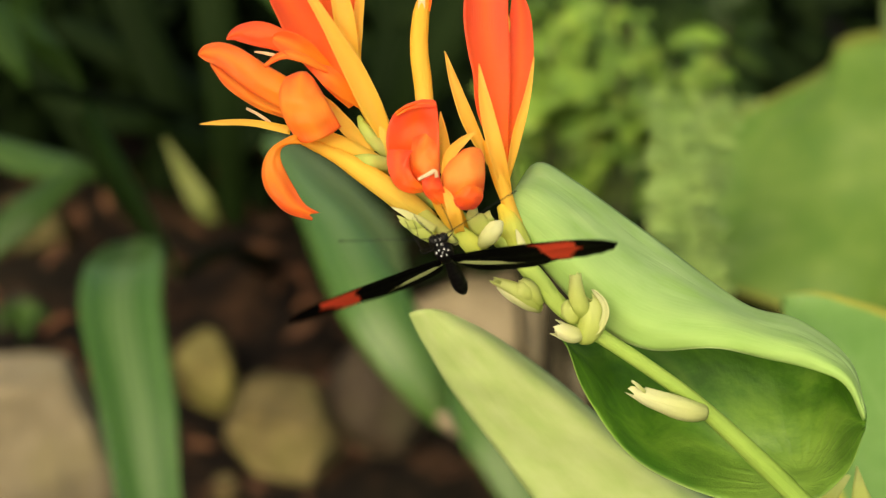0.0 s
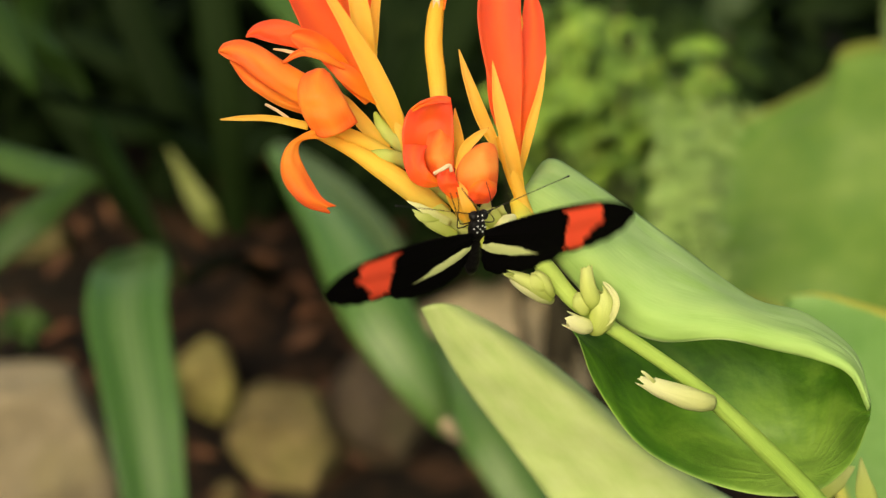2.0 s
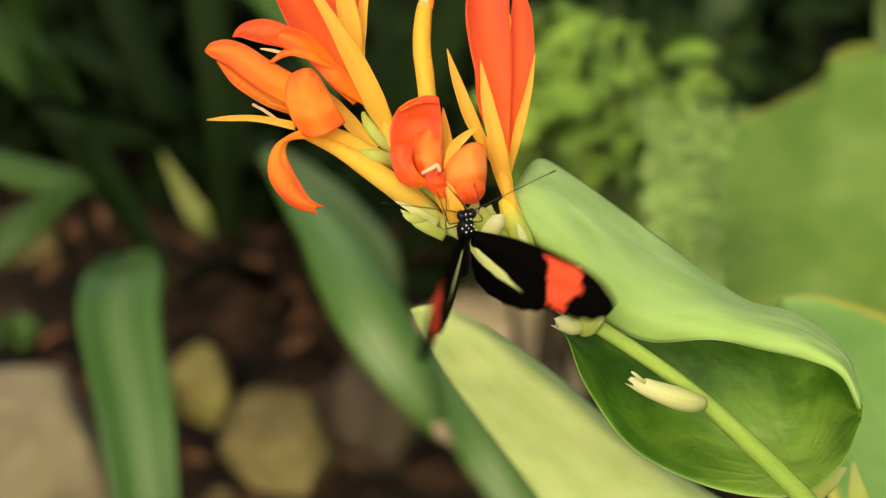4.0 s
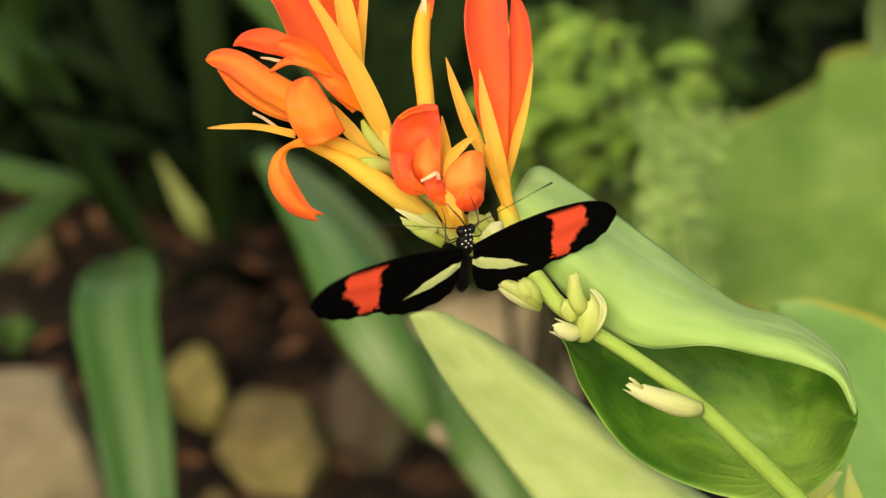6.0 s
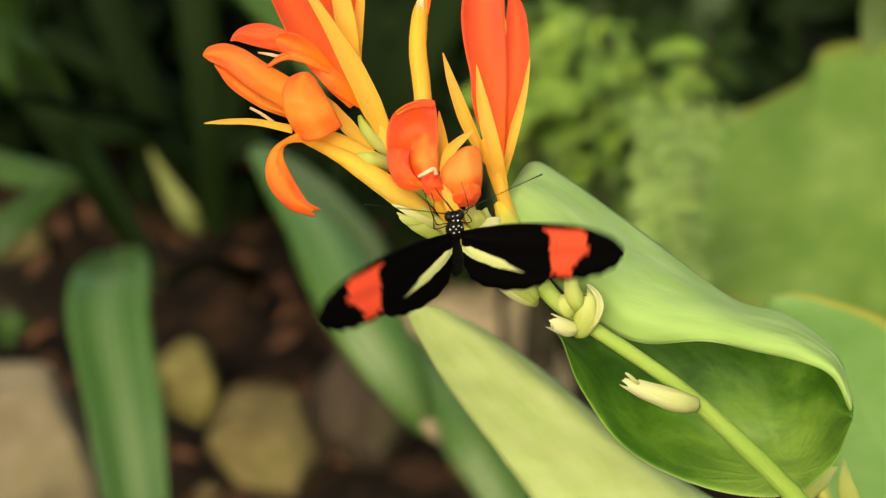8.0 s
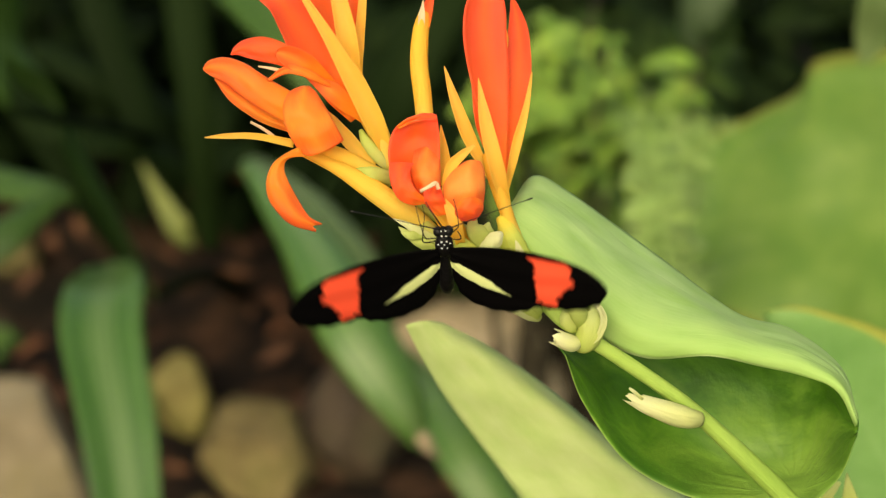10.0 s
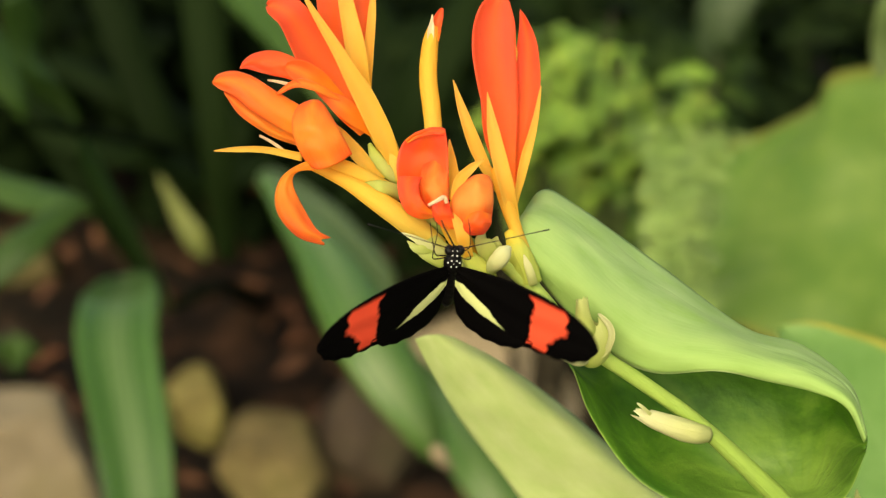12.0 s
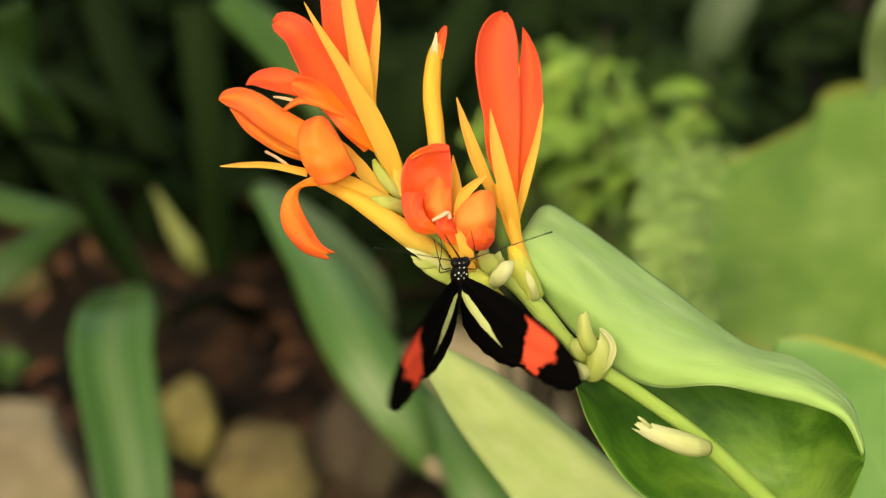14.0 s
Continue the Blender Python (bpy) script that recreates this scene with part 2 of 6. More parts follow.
def wing_material(name, hind):
    """Velvet black wing. u, v are the wing's own plane: 4 cm to the unit, hinge at (0.1, 0.6)."""
    a = Mat(name)
    uv, u, v = a.uv()
    rag = a.noise(a.stretch(uv, 1.0, 1.0), 14.0, 4.0, 0.7)
    wob = a.math("MULTIPLY", a.math("SUBTRACT", rag, 0.5), 0.10)
    x = a.math("ADD", a.math("MULTIPLY", a.math("SUBTRACT", u, 0.1), 4.0), a.math("MULTIPLY", wob, 1.1))
    y = a.math("ADD", a.math("MULTIPLY", a.math("SUBTRACT", v, 0.6), 4.0), wob)
    scales = a.noise(a.stretch(uv, 1.0, 3.0), 160.0, 3.0)
    col = a.ramp(scales, (0.3, (0.0008, 0.0007, 0.0007)), (0.7, (0.0026, 0.0023, 0.0023)))
    if hind:
        line = a.math("SUBTRACT", y, a.math("ADD", -0.36, a.math("MULTIPLY", x, -0.43)))
        lim = a.math("MINIMUM", a.math("MULTIPLY", a.math("ADD", x, 0.12), 0.55), a.math("MULTIPLY", a.math("SUBTRACT", 1.28, x), 0.26))
        lim = a.math("MINIMUM", lim, 0.16)
        across = a.remap(a.math("SUBTRACT", a.math("ABSOLUTE", line), lim), -0.012, 0.012, 1.0, 0.0)
        col = a.mix(across, col, (0.66, 0.72, 0.31))
    else:
        lobes = a.math("MULTIPLY", a.math("SUBTRACT", a.noise(uv, 8.0, 2.0), 0.5), 0.7)
        near = a.math("ADD", a.math("ADD", x, a.math("MULTIPLY", y, 0.08)), a.math("MULTIPLY", lobes, 0.8))
        far = a.math("ADD", a.math("SUBTRACT", x, lobes), a.math("MULTIPLY", a.math("ABSOLUTE", a.math("ADD", y, 0.12)), 0.30))
        band = a.math("MULTIPLY", a.remap(near, 1.74, 1.80), a.remap(far, 2.50, 2.62, 1.0, 0.0))
        inside = a.math("MULTIPLY", a.remap(y, 0.26, 0.38, 1.0, 0.0), a.remap(y, -1.02, -0.93))
        col = a.mix(a.math("MULTIPLY", band, inside), col, (1.0, 0.105, 0.052))
    rays = a.node("ShaderNodeTexWave")
    rays.wave_type, rays.bands_direction = "BANDS", "Y"
    rays.inputs["Scale"].default_value = 6.0
    rays.inputs["Distortion"].default_value = 2.0
    a.link(uv, rays.inputs["Vector"])
    a.bump(a.math("ADD", scales, a.math("MULTIPLY", rays.outputs["Fac"], 0.3)), 0.15, 0.0003)
    return a.finish(col, 0.8, 0.03, 0.1, 0.0)


M = {
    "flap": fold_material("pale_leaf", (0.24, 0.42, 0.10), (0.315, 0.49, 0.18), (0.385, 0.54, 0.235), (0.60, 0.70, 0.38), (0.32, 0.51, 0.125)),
    "blade": fan_material("deep_leaf", (0.038, 0.13, 0.009), (0.074, 0.21, 0.016), (0.16, 0.33, 0.036), (0.32, 0.48, 0.11)),
    "lower": fold_material("light_leaf", (0.38, 0.52, 0.17), (0.45, 0.565, 0.22), (0.50, 0.60, 0.27), (0.54, 0.63, 0.31)),
    "broad": leaf_material("broad_leaf", (0.085, 0.195, 0.024), (0.125, 0.24, 0.034), (0.19, 0.31, 0.06), 0.5, 0.25, 0.4, 12.0, edge=(0.28, 0.27, 0.05)),
    "young": leaf_material("yellow_edged_leaf", (0.13, 0.30, 0.06), (0.17, 0.35, 0.085), (0.24, 0.42, 0.13), 0.5, 0.25, 0.3, 14.0, edge=(0.46, 0.42, 0.06), rim_at=0.41),
    "straw": leaf_material("yellowing_leaf", (0.14, 0.18, 0.045), (0.21, 0.25, 0.07), (0.30, 0.33, 0.12), 0.5, 0.2, 0.3, 0.0, 0.3, run=True),
    "mist": leaf_material("pale_fern_leaf", (0.16, 0.28, 0.07), (0.22, 0.35, 0.10), (0.31, 0.43, 0.15), 0.55, 0.25, 0.2, 0.0, 0.3),
    # The band paints a glossy sky reflection into the strap leaf's colour.
    "strap": leaf_material("strap_leaf", (0.016, 0.072, 0.007), (0.052, 0.138, 0.021), (0.18, 0.27, 0.115), 0.34, 0.12, 0.48, 0.0, 0.40, run=True, band=0.24),
    # Shade among the plants behind is put into these two near-black greens.
    "dark": leaf_material("black_shade_leaf", (0.002, 0.005, 0.0015), (0.004, 0.009, 0.002), (0.009, 0.018, 0.005), 0.8, 0.05, 0.3, 0.0, 0.03, run=True),
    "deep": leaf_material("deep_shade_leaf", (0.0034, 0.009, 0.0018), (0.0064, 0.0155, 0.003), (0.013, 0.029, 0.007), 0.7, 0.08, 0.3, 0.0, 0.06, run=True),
    "slate": leaf_material("slate_green_leaf", (0.028, 0.055, 0.022), (0.05, 0.085, 0.038), (0.10, 0.145, 0.075), 0.5, 0.12, 0.4, 0.0, 0.3, run=True),
    "dry": plain_material("dry_leaf_tip", (0.16, 0.115, 0.07), (0.30, 0.23, 0.15), 60.0, 0.7, 0.2),
    "sage": leaf_material("sage_leaf", (0.07, 0.125, 0.042), (0.11, 0.175, 0.062), (0.18, 0.245, 0.11), 0.45, 0.15, 0.4, 0.0, 0.35, run=True),
    # Strap green at about half strength, with shade put into the colour.
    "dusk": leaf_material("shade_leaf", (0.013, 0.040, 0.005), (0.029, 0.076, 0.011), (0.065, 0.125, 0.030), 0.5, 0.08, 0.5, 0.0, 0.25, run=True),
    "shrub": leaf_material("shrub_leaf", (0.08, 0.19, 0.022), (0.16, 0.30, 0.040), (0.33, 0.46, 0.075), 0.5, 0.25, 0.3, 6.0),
    # Two darker copies of the shrub green, with shade in the colour.
    "shadefern": leaf_material("shade_fern_leaf", (0.011, 0.030, 0.004), (0.022, 0.053, 0.008), (0.055, 0.105, 0.018), 0.6, 0.2, 0.3, 0.0, 0.15),
    "shadeshrub": leaf_material("shade_shrub_leaf", (0.005, 0.012, 0.0025), (0.009, 0.021, 0.004), (0.024, 0.045, 0.009), 0.7, 0.12, 0.3, 6.0, 0.08),
    "red": petal_material("red_petal", (0.96, 0.36, 0.035), (0.96, 0.20, 0.040), (0.96, 0.135, 0.050), 0.30),
    "orange": petal_material("orange_petal", (0.96, 0.42, 0.040), (0.97, 0.37, 0.045), (0.96, 0.20, 0.042), 0.34, streak=0.7),
    "curl": petal_material("curl_petal", (0.96, 0.20, 0.030), (0.97, 0.42, 0.060), (0.96, 0.215, 0.040), 0.40, streak=0.7),
    "throat": petal_material("throat_petal", (0.94, 0.13, 0.02), (0.95, 0.40, 0.08), (0.96, 0.16, 0.045), 0.28),
    "lip": petal_material("lip_petal", (0.96, 0.16, 0.03), (0.97, 0.48, 0.11), (0.96, 0.30, 0.06), 0.5, streak=0.7),
    "yellow": petal_material("yellow_sepal", (0.86, 0.64, 0.105), (0.93, 0.62, 0.11), (0.94, 0.58, 0.13), 0.5, streak=0.25),
    "tube": stalk_material("yellow_tube", (0.92, 0.54, 0.075), (0.90, 0.59, 0.095), (0.72, 0.64, 0.15), 0.5, 0.42),
    "bract": stalk_material("green_bract", (0.43, 0.53, 0.11), (0.54, 0.62, 0.18), (0.62, 0.68, 0.27), thin=0.35),
    "ivory": stalk_material("ivory_filament", (0.80, 0.56, 0.32), (0.84, 0.66, 0.42), (0.84, 0.62, 0.38)),
    "cream": stalk_material("cream_bract", (0.54, 0.60, 0.22), (0.65, 0.68, 0.33), (0.73, 0.73, 0.44), thin=0.35),
    "ovary": stalk_material("ovary_skin", (0.72, 0.58, 0.08), (0.46, 0.55, 0.11), (0.36, 0.50, 0.10)),
    "stem": stalk_material("green_stem", (0.25, 0.41, 0.07), (0.34, 0.49, 0.105), (0.45, 0.57, 0.145)),
    "rock": rock_material("mossy_rock", (0.026, 0.020, 0.008), (0.105, 0.085, 0.034), (0.28, 0.225, 0.105), (0.075, 0.080, 0.014)),
    # Brown rock, its colour darkened further for the shade it lies in.
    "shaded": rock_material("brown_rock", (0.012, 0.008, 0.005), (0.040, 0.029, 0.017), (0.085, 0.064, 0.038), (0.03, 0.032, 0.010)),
    "olive": rock_material("olive_rock", (0.05, 0.045, 0.012), (0.17, 0.15, 0.05), (0.34, 0.30, 0.11), (0.11, 0.12, 0.02)),
    "boulder": rock_material("tan_rock", (0.18, 0.145, 0.09), (0.32, 0.265, 0.17), (0.45, 0.375, 0.26), (0.22, 0.19, 0.085)),
    "soil": soil_material(),
    "litter": plain_material("dry_litter", (0.03, 0.014, 0.008), (0.11, 0.05, 0.024), 30.0, 0.8, 0.2),
    "fallen": plain_material("fallen_leaf", (0.05, 0.020, 0.010), (0.15, 0.062, 0.028), 40.0, 0.75, 0.2),
    "bark": plain_material("twig_bark", (0.02, 0.018, 0.01), (0.06, 0.05, 0.03), 60.0, 0.8, 0.2),
    "fore": wing_material("forewing_velvet", False),
    "hind": wing_material("hindwing_velvet", True),
    "fur": plain_material("black_fur", (0.001, 0.001, 0.001), (0.004, 0.0035, 0.0035), 900.0, 0.55, 0.15, 0.0, 0.6),
    "chitin": plain_material("black_chitin", (0.002, 0.0018, 0.0016), (0.006, 0.005, 0.005), 400.0, 0.4, 0.25),
    "white": plain_material("white_scales", (0.70, 0.70, 0.66), (0.85, 0.85, 0.82), 500.0, 0.6, 0.3),
}

# ---- shapes ----
LEAN = Matrix(((1, 0, 0, 0), (0, math.sin(radians(35)), -math.cos(radians(35)), 0), (0, math.cos(radians(35)), math.sin(radians(35)), 0.95), (0, 0, 0, 1)))


def at(p):
    """A point of the bloom's own leaning frame, in centimetres: across, up the spike, out to the front."""
    return LEAN @ (Vector(p[:3]) * 0.01)


def spline(pts, n):
    """n + 1 points on a smooth curve through control rows of any width."""
    a = np.array(pts, float)
    k = len(a) - 1
    ext = np.vstack([2 * a[0] - a[1], a, 2 * a[-1] - a[-2]])
    seg = np.linalg.norm(np.diff(a[:, :3], axis=0), axis=1) + 1e-9
    knots = np.concatenate([[0], np.cumsum(seg)]) / seg.sum()
    out = []
    for s in np.linspace(0, 1, n + 1):
        i = min(k - 1, int(np.searchsorted(knots, s, "right")) - 1)
        f = (s - knots[i]) / (knots[i + 1] - knots[i])
        p0, p1, p2, p3 = ext[i : i + 4]
        out.append(0.5 * (2 * p1 + (p2 - p0) * f + (2 * p0 - 5 * p1 + 4 * p2 - p3) * f * f + (3 * p1 - p0 - 3 * p2 + p3) * f**3))
    return np.array(out)


def unit(v):
    return v / (np.linalg.norm(v) + 1e-12)


def sheet(grid, thick, bm=None, uvs=None):
    """A closed thin skin over a grid of points, rim included; u runs along the second index, v along the first."""
    bm = bm or bmesh.new()
    lay = bm.loops.layers.uv.get("UVMap") or bm.loops.layers.uv.new("UVMap")
    g = np.array(grid)
    n, m = g.shape[0] - 1, g.shape[1] - 1
    du, dv = np.gradient(g, axis=1), np.gradient(g, axis=0)
    nor = np.cross(du, dv)
    nor /= np.linalg.norm(nor, axis=2, keepdims=True) + 1e-12
    for i in (0, n):
        j = 1 if i == 0 else n - 1
        flat = np.linalg.norm(du[i], axis=1) < 1e-7
        nor[i][flat] = nor[j][flat]
    taper = np.ones(m + 1)
    taper[0] = taper[-1] = 0.35
    off = nor * (thick * 0.5 * taper)[None, :, None]
    top = [[bm.verts.new(p) for p in row] for row in g + off]
    low = [[bm.verts.new(p) for p in row] for row in g - off]
    if uvs is None:
        uvs = [[(j / m, i / n) for j in range(m + 1)] for i in range(n + 1)]

    def quad(vs, ij):
        try:
            f = bm.faces.new(vs)
        except ValueError:
            return
        f.smooth = True
        for lp, (i, j) in zip(f.loops, ij):
            lp[lay].uv = uvs[i][j]

    for i in range(n):
        for j in range(m):
            ij = ((i, j), (i, j + 1), (i + 1, j + 1), (i + 1, j))
            quad([top[a][b] for a, b in ij], ij)
            ji = ij[::-1]
            quad([low[a][b] for a, b in ji], ji)
    for i in range(n):
        for j in (0, m):
            quad([top[i][j], top[i + 1][j], low[i + 1][j], low[i][j]], ((i, j), (i + 1, j), (i + 1, j), (i, j)))
    for j in range(m):
        for i in (0, n):
            quad([top[i][j], top[i][j + 1], low[i][j + 1], low[i][j]], ((i, j), (i, j + 1), (i, j + 1), (i, j)))
    return bm


def ribbon(pts, cup=0.25, turn=0.0, thick=0.03, n=26, m=10, front=(0, 0, 1), wave=0.03, seed=0, bm=None, world=False, notch=0.0):
    """A petal or leaf along control rows (x, y, z, half width) in centimetres of the bloom's frame (or metres of the world)."""
    c = spline(pts, n)
    p, hw = c[:, :3], np.maximum(c[:, 3], 0.0)
    hw[-1] *= 0.4
    tan = np.gradient(p, axis=0)
    f = np.array(front, float)
    span = float(np.max(hw))
    grid = []
    for i in range(n + 1):
        t = unit(tan[i])
        side = unit(np.cross(t, f - t * np.dot(f, t)))
        nor = np.cross(side, t)
        ang = radians(turn if isinstance(turn, (int, float)) else float(np.interp(i / n, np.linspace(0, 1, len(turn)), turn)))
        side, nor = side * math.cos(ang) + nor * math.sin(ang), nor * math.cos(ang) - side * math.sin(ang)
        row = []
        for j in range(m + 1):
            s = 2 * j / m - 1
            w = wave * span * noise.noise(Vector((s * 1.3 + seed * 7.1, i / n * 4.0, seed * 3.7))) * (0.3 + abs(s))
            e = 1 + 0.09 * noise.noise(Vector((seed * 5.3, i / n * 6.0, s)))
            q = p[i] + side * s * hw[i] * e * (1 - 0.12 * abs(cup) * s * s) + nor * (cup * hw[i] * (s * s - 0.4) + w)
            if notch:
                q = q - t * notch * span * (1 - abs(s)) * max(0.0, (i / n - 0.8) * 5) * (0.6 + 0.4 * noise.noise(Vector((s * 3, seed, 0.3))))
            row.append(Vector(q) if world else at(q))
        grid.append(row)
    return sheet(np.array([[tuple(v) for v in r] for r in grid]), thick if world else thick * 0.01, bm)


def tube(pts, seg=14, n=24, squash=1.0, bm=None, world=False, lumps=0.04, seed=0):
    """A stalk, bud or limb along control rows (x, y, z, radius), closed with domed ends."""
    c = spline(pts, n)
    p, r = c[:, :3], np.maximum(c[:, 3], 1e-5)
    tan = np.gradient(p, axis=0)
    bm = bm or bmesh.new()
    lay = bm.loops.layers.uv.get("UVMap") or bm.loops.layers.uv.new("UVMap")
    ref = np.array((0.13, 0.21, 1.0))
    rings = []
    for i in range(n + 1):
        t = unit(tan[i])
        a = unit(np.cross(t, ref))
        b = np.cross(t, a)
        ring = []
        for k in range(seg):
            th = 2 * math.pi * k / seg
            rr = r[i] * (1 + lumps * noise.noise(Vector((math.cos(th), math.sin(th), i * 0.4 + seed * 9))))
            q = p[i] + a * math.cos(th) * rr + b * math.sin(th) * rr * squash
            ring.append(bm.verts.new(Vector(q) if world else at(q)))
        rings.append(ring)
    ends = []
    for i, sgn in ((0, -1), (n, 1)):
        q = p[i] + unit(tan[i]) * r[i] * 0.5 * sgn
        ends.append(bm.verts.new(Vector(q) if world else at(q)))

    def face(vs, uvl):
        fc = bm.faces.new(vs)
        fc.smooth = True
        for lp, x in zip(fc.loops, uvl):
            lp[lay].uv = x

    for i in range(n):
        for k in range(seg):
            k2 = (k + 1) % seg
            face([rings[i][k], rings[i][k2], rings[i + 1][k2], rings[i + 1][k]], [(k / seg, i / n), ((k + 1) / seg, i / n), ((k + 1) / seg, (i + 1) / n), (k / seg, (i + 1) / n)])
    for k in range(seg):
        k2 = (k + 1) % seg
        face([ends[0], rings[0][k2], rings[0][k]], [(k / seg, 0)] * 3)
        face([ends[1], rings[n][k], rings[n][k2]], [(k / seg, 1)] * 3)
    return bm


def husk(pts, ragged=0.3, span=360, face=0, seed=0, n=22, m=24, thick=0.02, flare=0.0):
    """A dry sheath rolled round its control rows (x, y, z, radius), open and torn into teeth at the far end."""
    fine = spline(pts, 80)
    p, r = fine[:, :3], np.maximum(fine[:, 3], 1e-4)
    tan = np.gradient(p, axis=0)
    ref = np.array((0.13, 0.21, 1.0))
    grid = []
    reach = []
    for j in range(m + 1):
        th = (j % m if span >= 360 else j) / m * 2 * math.pi
        tooth = 0.5 + 0.5 * math.cos(th * 2.5 + seed) * math.cos(th * 1.0 + seed * 2)
        reach.append(1 - ragged * min(1.0, max(0.0, 0.25 + tooth * 0.7 + 0.6 * noise.noise(Vector((math.cos(th) * 2, math.sin(th) * 2, seed * 3.3))))))
    for i in range(n + 1):
        row = []
        for j in range(m + 1):
            jj = j % m if span >= 360 else j
            th = radians(face + span * (jj / m - 0.5))
            s = i / n * reach[j] * 80
            k = min(79, int(s))
            f = s - k
            c, rr, t = p[k] * (1 - f) + p[k + 1] * f, r[k] * (1 - f) + r[k + 1] * f, unit(tan[k])
            a = unit(np.cross(t, ref))
            b = np.cross(a, t)
            rr = rr * (1 + flare * (i / n) ** 3 + 0.10 * noise.noise(Vector((math.cos(th), math.sin(th), i * 0.12 + seed))))
            row.append(tuple(at(c + a * math.sin(th) * rr + b * math.cos(th) * rr)))
        grid.append(row)
    return sheet(np.array(grid), thick * 0.01)


def loft(curves, n=40, m=24, thick=0.03, bm=None, wave=0.0, seed=0):
    """A sheet drawn over a row of curves of the bloom's frame, each given by a few control points."""
    lines = [spline(cv, n) for cv in curves]
    grid = []
    for i in range(n + 1):
        row = spline([ln[i] for ln in lines], m)
        grid.append([tuple(at(q + np.array((0, 0, wave * noise.noise(Vector((i * 0.16, j * 0.2, seed))))))) for j, q in enumerate(row)])
    return sheet(np.array(grid), thick * 0.01, bm)


def part(name, bm, material, parent, label=""):
    """Links a bmesh, given in the world, as one mesh under a thing or under a part."""
    bmesh.ops.recalc_face_normals(bm, faces=bm.faces)
    root = parent
    while root.parent:
        root = root.parent
    bmesh.ops.transform(bm, matrix=root.matrix_basis.inverted(), verts=bm.verts)
    me = bpy.data.meshes.new(name)
    bm.to_mesh(me)
    bm.free()
    for mt in material if isinstance(material, (list, tuple)) else [material]:
        me.materials.append(mt)
    ob = new(name, me)
    ob.parent = parent
    if label:
        ob["label"] = label
    return ob


def thing(name, where, label, category, group="", kind=""):
    ob = new(name)
    ob.matrix_basis = Matrix.Translation(where)
    return tagged(ob, label, category, group, kind)


def solid(name, bm, material, label, category, where=(0, 0, 0), group="", kind=""):
    bmesh.ops.recalc_face_normals(bm, faces=bm.faces)
    me = bpy.data.meshes.new(name)
    bm.to_mesh(me)
    bm.free()
    me.materials.append(material)
    ob = new(name, me)
    ob.location = where
    return tagged(ob, label, category, group, kind)


# ---- ground, stones ----
def ground():
    bm = bmesh.new()
    n = 90
    xs = np.concatenate([np.linspace(-400, -6, 6), np.linspace(-5, 5, n), np.linspace(6, 400, 6)])
    ys = np.concatenate([np.linspace(-400, -4, 6), np.linspace(-3, 6, n), np.linspace(7, 400, 6)])
    vs = [[bm.verts.new((x, y, 0.035 * noise.noise(Vector((x * 3, y * 3, 0))) + 0.012 * noise.noise(Vector((x * 14, y * 14, 2))) if abs(x) < 5.5 and -3.5 < y < 6.5 else 0.0)) for x in xs] for y in ys]
    for i in range(len(ys) - 1):
        for j in range(len(xs) - 1):
            bm.faces.new((vs[i][j], vs[i][j + 1], vs[i + 1][j + 1], vs[i + 1][j])).smooth = True
    return solid("ground", bm, M["soil"], "dark damp soil with reddish litter under the plants", "ground", kind="structure")


def stone(x, y, sx, sy, sz, turn, seed, material, label):
    """An angular stone: a lumpy ball cut flat by a few planes, worn at the edges, half sunk in the soil."""
    rng = random.Random(seed)
    cuts = [(Vector((rng.gauss(0, 1), rng.gauss(0, 1), rng.gauss(0.2, 0.8))).normalized(), rng.uniform(0.66, 0.88)) for _ in range(11)]
    cuts.append((Vector((rng.uniform(-0.25, 0.25), rng.uniform(-0.25, 0.25), 1)).normalized(), 0.78))
    bm = bmesh.new()
    bmesh.ops.create_icosphere(bm, subdivisions=5, radius=1.0)
    for v in bm.verts:
        q = v.co * (1 + 0.10 * noise.noise(v.co * 1.3 + Vector((seed * 3.1, 0, 0))))
        for nor, d in cuts:
            over = q.dot(nor) - d
            if over > 0:
                q = q - nor * over * 0.93
        q = q * (1 + 0.030 * noise.noise(q * 4 + Vector((0, seed, 0))) + 0.012 * noise.noise(q * 13))
        v.co = (q.x * sx, q.y * sy, q.z * sz)
    low = min(v.co.z for v in bm.verts)
    for f in bm.faces:
        f.smooth = True
    ob = solid("stone", bm, M[material], label, "stone", group="stones on the soil")
    ob.matrix_basis = pose(x, y, -low * 0.62 - 0.02, 0, 0, turn)
    return ob


ground()
for row in [
    (-0.404, 0.936, 0.091, 0.090, 0.120, 20, 1, "boulder", "large smooth tan boulder lying on soil"),
    (-0.248, 1.086, 0.032, 0.044, 0.064, 30, 2, "olive", "olive tan stone among dark soil"),
    (-0.157, 1.001, 0.065, 0.060, 0.066, -18, 3, "rock", "broad mossy tan stone among dark soil"),
    (-0.213, 0.939, 0.018, 0.016, 0.025, 0, 5, "rock", "small ochre stone on soil"),
    (0.043, 1.104, 0.114, 0.078, 0.100, -15, 6, "boulder", "large pinkish brown rock behind the leaves"),
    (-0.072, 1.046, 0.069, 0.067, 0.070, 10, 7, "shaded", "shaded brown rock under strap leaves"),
    (-0.476, 1.360, 0.032, 0.044, 0.050, 60, 8, "rock", "brown stone in the shade"),
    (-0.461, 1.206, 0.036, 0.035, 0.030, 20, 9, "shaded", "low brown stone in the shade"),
]:
    stone(*row)


